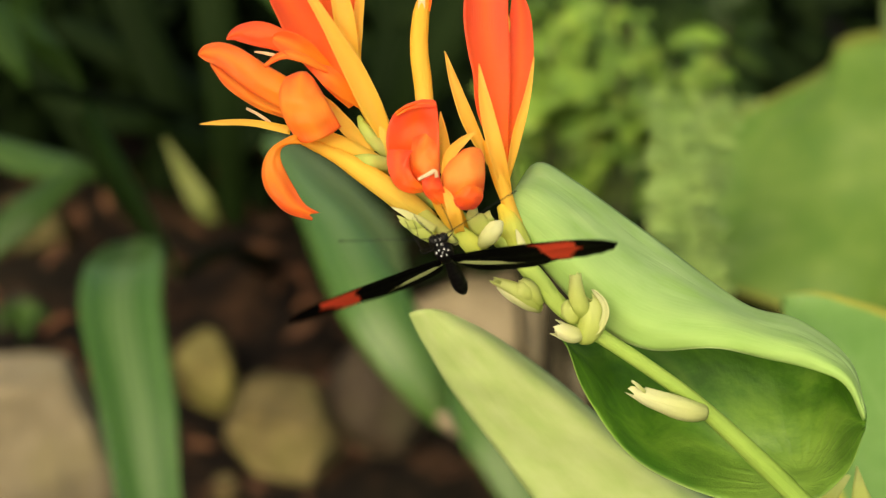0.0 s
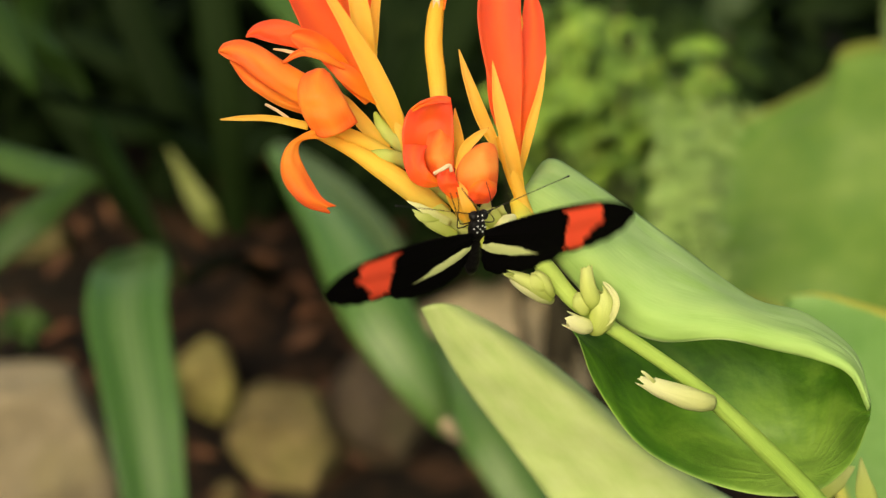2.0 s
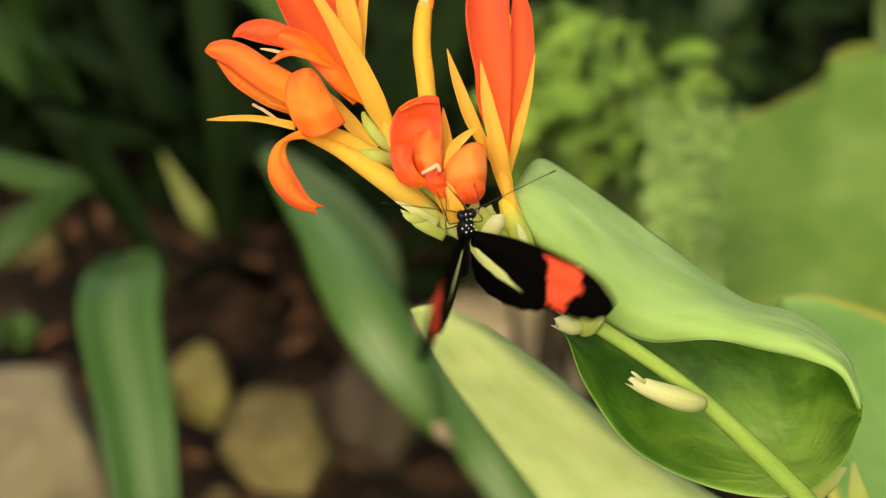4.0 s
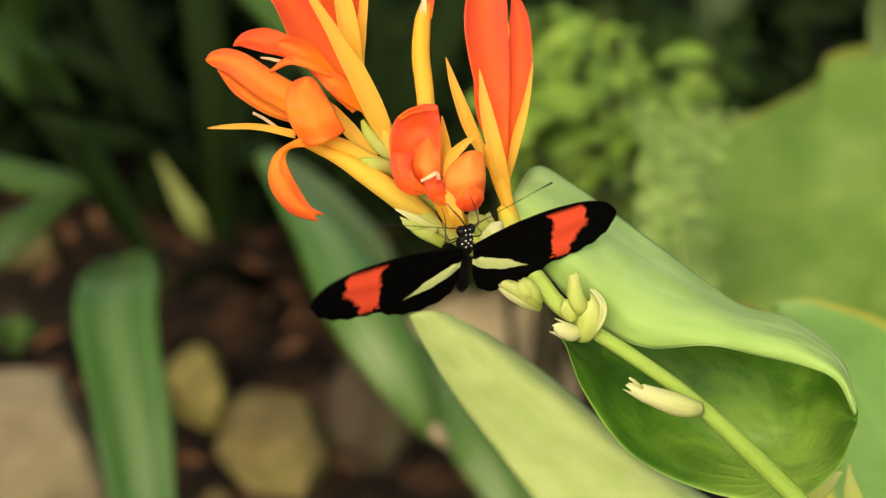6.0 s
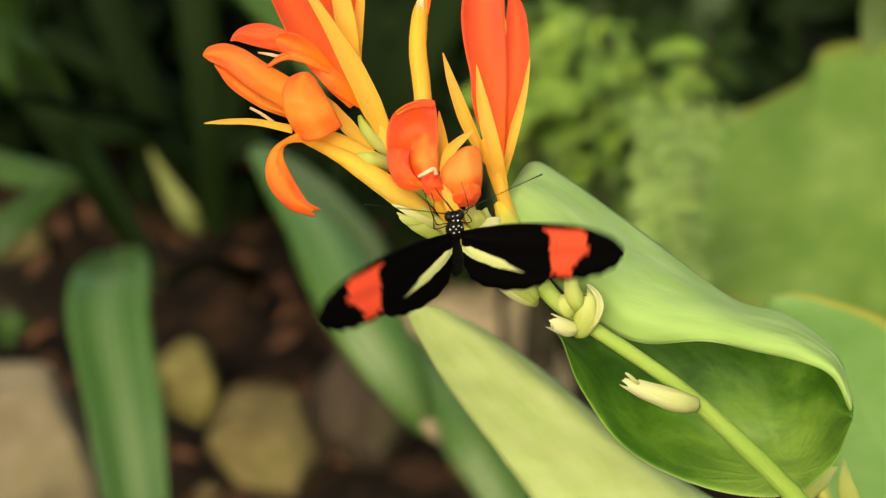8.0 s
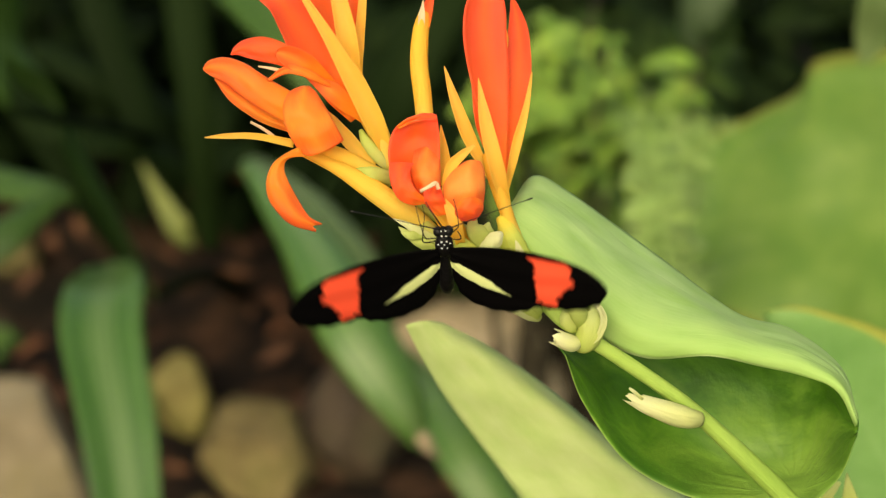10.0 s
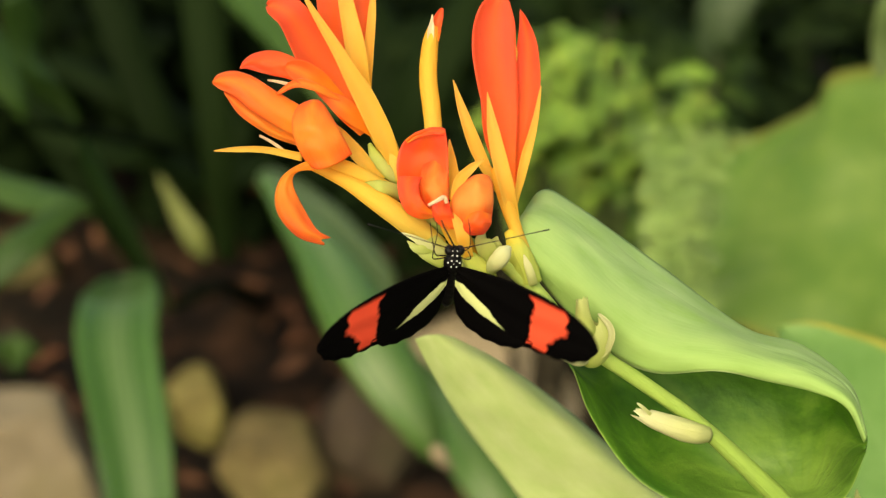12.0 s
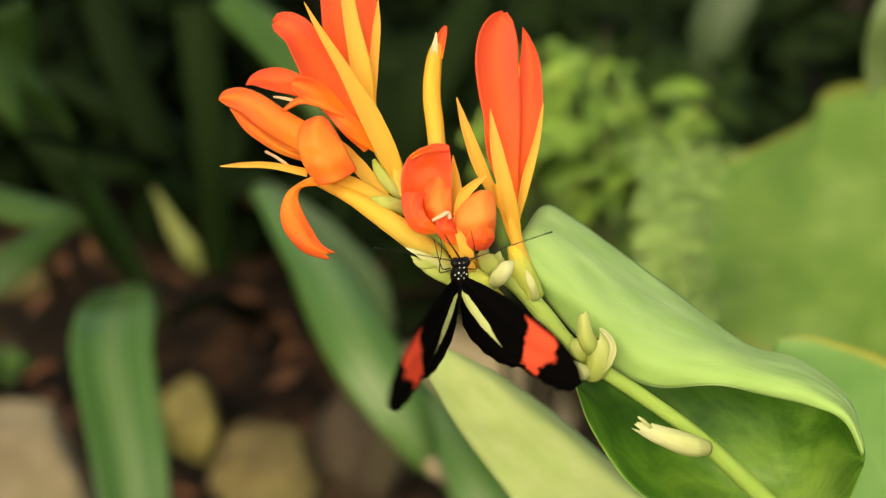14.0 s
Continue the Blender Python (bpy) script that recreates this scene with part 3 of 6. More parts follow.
def litter():
    bm = bmesh.new()
    rng = random.Random(4)
    for i in range(1500):
        x, y = rng.gauss(0.0, 0.75), rng.gauss(1.5, 0.7)
        ln, w = rng.uniform(0.006, 0.026), rng.uniform(0.003, 0.010)
        m = pose(x, y, 0.03 + rng.uniform(0, 0.02), rng.uniform(-25, 25), rng.uniform(-25, 25), rng.uniform(0, 360))
        top = [m @ Vector(c) for c in ((-ln, 0, 0), (0, -w, 0.004), (ln, 0, 0.006), (0, w, 0.004))]
        vs = [bm.verts.new(c) for c in top] + [bm.verts.new(c - Vector((0, 0, 0.002))) for c in top]
        bm.faces.new(vs[:4])
        bm.faces.new(vs[7:3:-1])
        for a in range(4):
            b = (a + 1) % 4
            bm.faces.new((vs[a], vs[a + 4], vs[b + 4], vs[b]))
    return solid("leaf_litter", bm, M["litter"], "dry reddish brown leaf litter lying on soil", "litter", kind="stuff")


litter()


def dry_leaf(x, y, ln, w, turn, tint, seed):
    """A curled fallen leaf lying on the soil."""
    m = pose(x, y, 0.05, 0, 0, turn)
    rows = [(-ln, 0, 0.0, w * 0.08), (-ln * 0.45, 0.1 * w, 0.006, w * 0.75), (0.1 * ln, -0.1 * w, 0.011, w), (0.65 * ln, 0.1 * w, 0.008, w * 0.6), (ln, 0.3 * w, 0.001, w * 0.04)]
    pts = [(*(m @ Vector(p[:3])), p[3]) for p in rows]
    bm = ribbon(pts, 0.45, 12, 0.0012, 18, 6, (0, 0, 1), 0.25, seed, None, True)
    return solid("dry_leaf", bm, M["fallen"], tint + " brown curled dry leaf lying on soil", "leaf", group="dry leaves on the soil")


for k, row in enumerate([
    (-0.398, 1.125, 0.020, 0.011, 25, "orange"),
    (-0.168, 1.211, 0.022, 0.010, -50, "reddish"),
    (-0.147, 1.160, 0.017, 0.009, 20, "reddish"),
    (-0.293, 1.224, 0.017, 0.009, 10, "brown"),
]):
    dry_leaf(*row, k)

seedling = thing("seedling", (-0.442, 1.141, 0.0), "small bright green seedling growing from soil", "plant")
for k in range(5):
    a = k * 1.3
    x, y = -0.442, 1.141
    tip = (x + 0.030 * math.cos(a), y + 0.030 * math.sin(a))
    part("leaf", ribbon([(x, y, 0.02, 0.002), (x * 0.5 + tip[0] * 0.5, y * 0.5 + tip[1] * 0.5, 0.055, 0.010), (*tip, 0.050, 0.001)], 0.2, 0, 0.001, 12, 4, (0, 0, 1), 0.1, k, None, True), M["dusk"], seedling)

# ---- plants behind ----
def strap_plant(label, leaves, material, group="strap-leaved plants"):
    """Rosette of long arching leaves; each leaf is a few control rows with a half width."""
    ends = [at(p) for _, _, pts, *_ in leaves for p in (pts[0], pts[-1])]
    end = min(ends, key=lambda q: q.z)
    where = (end.x, end.y + 1.43 * end.z, 0.0)
    root = thing("strap_leaf_plant", where, label, "plant", group)
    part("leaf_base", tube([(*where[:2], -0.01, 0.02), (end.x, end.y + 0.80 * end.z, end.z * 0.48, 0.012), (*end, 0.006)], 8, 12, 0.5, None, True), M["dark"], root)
    for i, (cup, turn, pts, *own) in enumerate(leaves):
        part("leaf", ribbon(pts, cup, turn, 0.12, 40, 10, (0, 0.6, 0.8), 0.05, i + len(label)), own[0] if own else material, root)
    return root


def foot(p):
    """The place on the soil straight below a point of the bloom's frame."""
    q = at(p)
    return (q.x, q.y, 0.0)


strap_plant("glossy green strap-leaved plant arching over stones", [
    (-0.35, 0, [(-12.80, 7.12, -88.00, 0.477), (-10.38, 4.24, -83.00, 1.221), (-7.61, 1.05, -77.00, 1.958), (-4.95, -3.06, -71.00, 2.336), (-2.91, -6.13, -69.50, 2.168), (-1.56, -8.43, -69.50, 1.693), (-0.55, -10.29, -70.50, 1.094), (0.14, -11.61, -72.00, 0.277)]),
    (-0.3, 0, [(-0.64, -10.25, -69.00, 0.337), (-0.27, -10.69, -69.00, 0.472), (0.20, -11.28, -69.50, 0.373), (0.55, -11.86, -70.50, 0.137)], M["dry"]),
    (-0.35, 5, [(-13.48, 7.77, -98.00, 1.073), (-9.93, 4.93, -91.00, 2.035), (-6.86, 1.62, -87.00, 2.445), (-4.62, -0.93, -85.00, 1.940), (-3.07, -2.48, -85.00, 0.310)], M["sage"]),
    (0.30, 0, [(-15.65, -16.28, -58.00, 1.631), (-16.47, -12.99, -60.00, 1.913), (-17.35, -9.41, -62.00, 2.141), (-18.24, -6.39, -64.00, 2.281), (-18.93, -3.90, -66.00, 2.424), (-19.23, -2.30, -68.00, 2.471), (-19.59, -1.26, -70.50, 2.256), (-20.34, -0.68, -75.00, 1.781), (-21.21, -0.33, -80.00, 1.191), (-22.26, -0.16, -86.00, 0.469)]),
    (-0.3, 0, [(-4.48, -5.68, -113.00, 0.716), (-1.07, -8.86, -103.00, 1.781), (2.35, -13.39, -95.00, 2.183), (4.80, -17.32, -93.00, 2.067), (7.28, -22.28, -93.00, 1.654)]),
], M["strap"])
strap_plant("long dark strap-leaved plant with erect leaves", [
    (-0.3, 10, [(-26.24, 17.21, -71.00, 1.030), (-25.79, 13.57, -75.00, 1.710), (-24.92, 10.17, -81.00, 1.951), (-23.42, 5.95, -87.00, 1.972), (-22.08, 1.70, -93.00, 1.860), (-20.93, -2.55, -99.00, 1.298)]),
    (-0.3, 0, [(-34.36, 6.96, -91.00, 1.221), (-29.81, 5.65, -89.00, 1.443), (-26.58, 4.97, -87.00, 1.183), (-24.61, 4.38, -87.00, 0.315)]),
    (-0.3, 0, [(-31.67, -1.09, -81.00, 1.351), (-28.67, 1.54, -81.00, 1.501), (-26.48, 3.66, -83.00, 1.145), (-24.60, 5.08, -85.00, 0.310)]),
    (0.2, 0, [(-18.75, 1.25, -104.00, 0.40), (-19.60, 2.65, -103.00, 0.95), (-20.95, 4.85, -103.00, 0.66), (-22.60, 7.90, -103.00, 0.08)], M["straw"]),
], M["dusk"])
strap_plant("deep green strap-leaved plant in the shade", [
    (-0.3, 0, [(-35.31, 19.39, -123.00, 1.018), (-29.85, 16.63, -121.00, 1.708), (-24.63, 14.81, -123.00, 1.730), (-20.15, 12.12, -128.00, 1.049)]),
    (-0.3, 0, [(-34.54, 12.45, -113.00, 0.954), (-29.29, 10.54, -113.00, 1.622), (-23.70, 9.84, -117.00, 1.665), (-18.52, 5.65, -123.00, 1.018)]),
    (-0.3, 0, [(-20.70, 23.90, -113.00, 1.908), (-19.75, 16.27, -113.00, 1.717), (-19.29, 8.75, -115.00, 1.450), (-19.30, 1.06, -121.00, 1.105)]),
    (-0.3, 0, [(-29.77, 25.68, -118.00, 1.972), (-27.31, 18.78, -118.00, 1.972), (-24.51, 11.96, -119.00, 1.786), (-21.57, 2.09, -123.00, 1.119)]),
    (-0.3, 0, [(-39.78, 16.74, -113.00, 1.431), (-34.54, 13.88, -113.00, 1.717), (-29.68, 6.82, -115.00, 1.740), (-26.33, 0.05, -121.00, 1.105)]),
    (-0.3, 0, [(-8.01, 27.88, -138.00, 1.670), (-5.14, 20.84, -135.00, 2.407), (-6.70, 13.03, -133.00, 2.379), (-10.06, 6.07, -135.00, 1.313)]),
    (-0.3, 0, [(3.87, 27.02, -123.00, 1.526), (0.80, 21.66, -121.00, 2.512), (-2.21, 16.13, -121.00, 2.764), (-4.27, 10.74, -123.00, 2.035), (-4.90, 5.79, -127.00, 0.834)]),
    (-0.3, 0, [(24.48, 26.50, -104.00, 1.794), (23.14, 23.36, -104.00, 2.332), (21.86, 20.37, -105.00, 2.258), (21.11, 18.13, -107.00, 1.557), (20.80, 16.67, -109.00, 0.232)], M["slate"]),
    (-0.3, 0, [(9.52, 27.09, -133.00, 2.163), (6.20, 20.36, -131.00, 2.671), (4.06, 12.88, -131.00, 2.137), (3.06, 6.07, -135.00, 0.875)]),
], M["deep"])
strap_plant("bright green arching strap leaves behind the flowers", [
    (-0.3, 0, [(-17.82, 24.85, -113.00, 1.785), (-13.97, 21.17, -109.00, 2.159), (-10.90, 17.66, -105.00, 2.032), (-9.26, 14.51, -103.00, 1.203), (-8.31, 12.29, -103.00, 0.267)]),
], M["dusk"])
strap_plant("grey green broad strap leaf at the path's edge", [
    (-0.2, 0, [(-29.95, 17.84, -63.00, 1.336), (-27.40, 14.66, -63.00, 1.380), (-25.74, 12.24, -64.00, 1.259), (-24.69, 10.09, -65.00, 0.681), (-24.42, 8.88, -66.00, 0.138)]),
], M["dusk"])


def leafy(name, label, centre, size, count, leaf, material, seed, group, lean=0.3):
    """A shrub: stems from the soil and a ragged crown of single leaves."""
    rng = random.Random(seed)
    base = foot(centre)
    root = thing(name, base, label, "shrub", group)
    c = at(centre)
    for k in range(5):
        tip = c + Vector((rng.uniform(-1, 1) * size[0], rng.uniform(-1, 1) * size[1], rng.uniform(-0.3, 0.8) * size[2])) * 0.01
        mid = (Vector(base) * 0.5 + tip * 0.5) + Vector((rng.uniform(-0.03, 0.03), rng.uniform(-0.03, 0.03), 0))
        part("stem", tube([(base[0] + rng.uniform(-0.02, 0.02), base[1], 0.0, 0.006), (*mid, 0.004), (*tip, 0.0015)], 6, 10, world=True), M["bark"], root)
    bm = bmesh.new()
    for k in range(count):
        d = Vector((rng.gauss(0, 1), rng.gauss(0, 1), rng.gauss(0, 1)))
        d = d.normalized() * (rng.random() ** 0.4)
        clump = 0.75 + 0.45 * noise.noise(d * 2.3 + Vector((seed, 0, 0)))
        p = c + Vector((d.x * size[0], d.y * size[1], d.z * size[2])) * 0.01 * clump
        a = Vector((d.x + rng.uniform(-0.7, 0.7), d.y + rng.uniform(-0.7, 0.7), rng.uniform(-0.4, 0.6) - lean)).normalized()
        ln = leaf * 0.01 * rng.uniform(0.6, 1.25)
        w = ln * rng.uniform(0.18, 0.3)
        rows = [(*p, w * 0.2), (*(p + a * ln * 0.4 + Vector((0, 0, ln * 0.08))), w), (*(p + a * ln * 0.75 + Vector((0, 0, ln * 0.06))), w * 0.75), (*(p + a * ln), w * 0.05)]
        up = Vector((rng.uniform(-0.5, 0.5), rng.uniform(-0.8, 0.2), 1.0))
        ribbon(rows, 0.25, 0, 0.0006, 5, 2, tuple(up), 0.05, k % 17, bm, True)
    part("crown", bm, material, root)
    return root


def frond(name, label, where, fronds, material, seed, group):
    """A fern: arching midribs with pairs of narrow leaflets."""
    rng = random.Random(seed)
    root = thing(name, where, label, "fern", group)
    for i, (pts, ln) in enumerate(fronds):
        c = spline(pts, 34)
        bm = tube([(*p[:3], 0.14) for p in c[::5]], 6, 20)
        part("midrib", bm, material, root)
        for k in range(4, 35):
            p, t = c[k][:3], unit(c[min(k + 1, 34)][:3] - c[k - 1][:3])
            s = unit(np.cross(t, np.array((0.1, 0.5, 0.85))))
            size = ln * math.sin(math.pi * (0.15 + 0.82 * k / 36)) * rng.uniform(0.5, 1.3)
            for sd in (-1, 1):
                a = unit(s * sd + t * rng.uniform(0.3, 0.7) + np.array((0, -0.25, rng.uniform(-0.3, 0.3))))
                rows = [(*p, 0.1), (*(p + a * size * 0.45), size * 0.20), (*(p + a * size * 0.8 + np.array((0, -0.08 * size, 0))), size * 0.15), (*(p + a * size + np.array((0, -0.16 * size, 0))), 0.03)]
                part("leaflet", ribbon(rows, 0.2, rng.uniform(-25, 25), 0.05, 6, 2, (0, 0.6, 0.8), 0.05, k), material, root)
    return root


frond("fern", "yellowish green fern with arching feathery fronds", foot((14, 14, -90)), [
    ([(8.40, 1.00, -113.00, 0.048), (7.77, 6.91, -98.00, 0.043), (8.25, 10.06, -89.00, 0.040), (10.15, 11.49, -83.00, 0.038), (12.98, 11.67, -81.00, 0.038)], 4.4),
    ([(9.35, 0.52, -113.00, 0.048), (11.76, 4.73, -97.00, 0.043), (13.36, 7.59, -88.00, 0.040), (14.35, 8.82, -83.00, 0.038), (15.61, 9.42, -81.00, 0.038)], 4.4),
    ([(7.92, 1.00, -113.00, 0.048), (6.19, 8.82, -101.00, 0.044), (7.28, 13.68, -93.00, 0.041), (9.86, 15.67, -89.00, 0.040), (12.86, 15.42, -87.00, 0.039)], 4.4),
], M["shrub"], 5, "ferns")
frond("fern", "pale green fern with upright feathery fronds", foot((17, 4, -40)), [
    ([(12.62, -5.70, -53.00, 0.029), (11.98, -1.09, -51.00, 0.028), (11.50, 2.83, -51.00, 0.028), (11.07, 5.97, -52.00, 0.028), (10.76, 8.04, -53.00, 0.029)], 2.0),
    ([(13.49, -5.89, -56.00, 0.030), (12.90, -0.85, -55.00, 0.029), (12.61, 3.25, -55.00, 0.029), (13.49, 6.09, -56.00, 0.030), (16.32, 7.50, -57.00, 0.030)], 1.9),
    ([(13.17, -6.31, -58.00, 0.030), (12.44, -1.17, -57.00, 0.030), (12.27, 3.05, -58.00, 0.030), (12.70, 6.75, -59.00, 0.031), (14.99, 8.05, -60.00, 0.031)], 1.7),
    ([(12.85, -6.08, -59.00, 0.031), (12.24, -0.89, -59.00, 0.031), (11.75, 3.42, -60.00, 0.031), (11.41, 6.58, -61.00, 0.031), (10.58, 8.53, -62.00, 0.031)], 1.6),
], M["mist"], 6, "ferns")
frond("fern", "green fern fronds arching, shade put into their colour", foot((14, 22, -110)), [
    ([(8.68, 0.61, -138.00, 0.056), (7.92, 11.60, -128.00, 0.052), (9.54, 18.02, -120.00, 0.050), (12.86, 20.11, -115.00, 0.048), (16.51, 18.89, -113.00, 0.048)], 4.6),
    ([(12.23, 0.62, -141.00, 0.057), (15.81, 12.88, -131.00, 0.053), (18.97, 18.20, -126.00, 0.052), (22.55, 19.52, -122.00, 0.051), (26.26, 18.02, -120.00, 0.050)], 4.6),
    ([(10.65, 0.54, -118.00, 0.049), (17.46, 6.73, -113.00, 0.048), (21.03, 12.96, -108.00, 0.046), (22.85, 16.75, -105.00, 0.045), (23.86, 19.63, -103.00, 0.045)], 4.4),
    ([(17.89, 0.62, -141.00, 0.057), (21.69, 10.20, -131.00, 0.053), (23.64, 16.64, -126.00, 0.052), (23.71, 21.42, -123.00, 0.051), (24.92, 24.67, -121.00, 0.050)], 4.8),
], M["shadefern"], 8, "ferns")
leafy("shrub", "bright yellowish green leafy shrub beside the ferns", (11.85, 11.24, -91.00), (8, 6, 5), 95, 3.2, M["shrub"], 21, "shrubs")
leafy("shrub", "bright yellowish green leafy shrub beside the ferns", (14.83, 9.11, -87.00), (4, 4, 3), 60, 3.0, M["shrub"], 22, "shrubs")
leafy("shrub", "bright yellowish green leafy shrub beside the ferns", (8.44, 13.90, -95.00), (5, 5, 6), 60, 3.2, M["shrub"], 23, "shrubs")
leafy("shrub", "green leafy shrub behind the ferns, shade put into its colour", (21.53, 14.18, -148.00), (45, 22, 30), 700, 7.0, M["shadeshrub"], 11, "shrubs")
leafy("shrub", "leafy shrub coloured near black to fill the shade", (44.48, 27.45, -173.00), (40, 22, 26), 380, 8.0, M["dark"], 12, "shrubs")
leafy("shrub", "leafy shrub coloured near black to fill the shade", (-36.51, 26.05, -178.00), (60, 25, 30), 600, 9.0, M["dark"], 13, "shrubs")
leafy("shrub", "leafy shrub coloured near black to fill the shade", (1.14, 31.56, -188.00), (45, 25, 26), 450, 9.0, M["dark"], 14, "shrubs")

broad = thing("broad_leaf_plant", foot((40, 0, -40)), "broad-leaved green plant with yellowing leaf edges", "plant")
part("leaf", ribbon([(37.08, 1.94, -63.00, 13.675), (30.06, 3.40, -64.00, 12.366), (25.17, 3.99, -65.00, 10.542), (21.82, 3.64, -66.00, 9.106), (18.90, 3.04, -68.00, 7.747), (16.54, 2.42, -70.00, 5.955), (14.12, 1.92, -71.00, 0.687)], 0.10, 0, 0.08, 40, 16, (0, 0.5, 0.86), 0.10, 3), M["broad"], broad)
part("leaf", ribbon([(24.50, 16.63, -53.00, 1.145), (23.36, 13.77, -53.00, 1.431), (23.00, 11.73, -55.00, 0.995), (22.66, 10.38, -56.00, 0.148)], 0.15, 0, 0.08, 30, 10, (0, 0.5, 0.86), 0.08, 7), M["sage"], broad, "grey green narrow leaf")
part("leaf", ribbon([(15.73, -10.46, -17.00, 1.031), (14.69, -8.23, -17.00, 2.576), (13.92, -5.92, -18.00, 2.973), (12.98, -3.60, -20.00, 2.356), (11.94, -2.24, -22.00, 1.126), (11.18, -1.79, -23.00, 0.114)], 0.2, 0, 0.06, 30, 12, (0, 0.5, 0.86), 0.08, 5), M["young"], broad, "light green leaf with a yellow edge")
q0 = foot((40, 0, -40))
part("stalk", tube([(*q0, 0.012), (q0[0] + 0.01, q0[1] + 0.02, 0.35, 0.010), (q0[0] - 0.02, q0[1] + 0.03, 0.6, 0.007)], 8, 16, world=True), M["stem"], broad)

for tip in [(37.08, 1.94, -63.00), (24.50, 16.63, -53.00), (15.73, -10.46, -17.00)]:
    e = at(tip)
    part("leaf_stalk", tube([(*e, 0.003), (e.x * 0.5 + q0[0] * 0.5, e.y * 0.5 + q0[1] * 0.5 + 0.05, e.z * 0.6, 0.005), (q0[0], q0[1], 0.05, 0.007)], 8, 14, world=True), M["stem"], broad)


# ---- the canna in front ----
canna = thing("canna_plant", foot((12, -8, -14)), "flowering canna with orange red blooms and folded pale green leaves", "plant")
b0 = foot((12, -8, -14))
low = at([(8.41, -6.27, -1.00)][0])
part("stem", tube([(8.41, -6.27, -1.00, 0.249), (7.65, -5.34, -0.80, 0.227), (6.39, -4.10, -0.50, 0.205), (5.10, -2.95, -0.20, 0.166), (3.95, -2.13, -0.00, 0.159), (3.19, -1.64, -0.00, 0.159), (2.42, -1.07, -0.00, 0.182), (1.90, -0.46, -0.10, 0.201), (1.38, 0.13, -0.30, 0.178), (0.79, 0.55, -0.50, 0.143), (0.07, 0.91, -0.60, 0.123), (-0.65, 1.33, -0.70, 0.092)], 16, 60), M["stem"], canna)
part("lower_stem", tube([(*low, 0.0030), (low.x + 0.02, low.y + 0.02, 0.6, 0.006), (b0[0], b0[1], 0.3, 0.009), (b0[0], b0[1], -0.01, 0.011)], 12, 20, world=True), M["stem"], canna)

lf = at([(6.13, -8.37, -6.20)][0])
part("leaf_stalk", tube([(*lf, 0.004), (low.x * 0.4 + lf.x * 0.6, lf.y, lf.z - 0.06, 0.005), (b0[0] * 0.6 + low.x * 0.4, b0[1] * 0.7 + low.y * 0.3, 0.5, 0.006), (b0[0], b0[1], 0.3, 0.006)], 10, 18, world=True), M["stem"], canna)

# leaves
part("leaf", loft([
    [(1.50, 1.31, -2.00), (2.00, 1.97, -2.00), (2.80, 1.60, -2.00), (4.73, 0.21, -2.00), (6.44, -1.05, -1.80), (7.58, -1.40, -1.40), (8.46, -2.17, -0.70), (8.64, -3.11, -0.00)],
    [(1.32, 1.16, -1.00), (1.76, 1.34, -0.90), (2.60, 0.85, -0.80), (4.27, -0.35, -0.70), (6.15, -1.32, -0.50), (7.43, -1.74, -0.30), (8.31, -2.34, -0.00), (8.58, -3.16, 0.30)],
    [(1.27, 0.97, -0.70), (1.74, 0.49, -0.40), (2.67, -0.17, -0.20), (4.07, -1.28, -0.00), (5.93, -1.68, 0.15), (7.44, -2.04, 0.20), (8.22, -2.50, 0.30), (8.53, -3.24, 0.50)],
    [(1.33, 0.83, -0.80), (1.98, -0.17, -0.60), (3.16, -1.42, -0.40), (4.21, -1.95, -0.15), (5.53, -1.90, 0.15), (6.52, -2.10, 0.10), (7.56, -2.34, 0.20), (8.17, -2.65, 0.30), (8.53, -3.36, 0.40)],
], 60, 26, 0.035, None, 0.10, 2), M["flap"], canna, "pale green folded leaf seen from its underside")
part("leaf", loft([
    [(2.53, -1.69, -1.20), (3.57, -1.11, -2.20), (5.24, -1.25, -2.60), (7.09, -1.87, -2.40), (8.30, -2.26, -1.60), (8.61, -3.17, 0.20)],
    [(2.43, -1.68, -1.00), (3.71, -2.12, -2.40), (5.29, -2.53, -3.00), (7.06, -3.03, -2.90), (8.26, -3.21, -2.00), (8.60, -3.28, 0.30)],
    [(2.54, -1.85, -0.80), (3.80, -3.09, -2.00), (5.28, -3.92, -2.90), (6.95, -4.44, -3.00), (8.18, -4.23, -2.20), (8.61, -3.44, 0.20)],
    [(2.59, -1.91, -0.70), (3.03, -3.01, -1.00), (4.10, -4.38, -1.40), (5.86, -5.23, -1.70), (7.56, -5.39, -1.60), (8.41, -4.70, -1.00), (8.65, -3.58, -0.00)],
], 50, 26, 0.035, None, 0.08, 5), M["blade"], canna, "deep green inner side of the folded leaf")
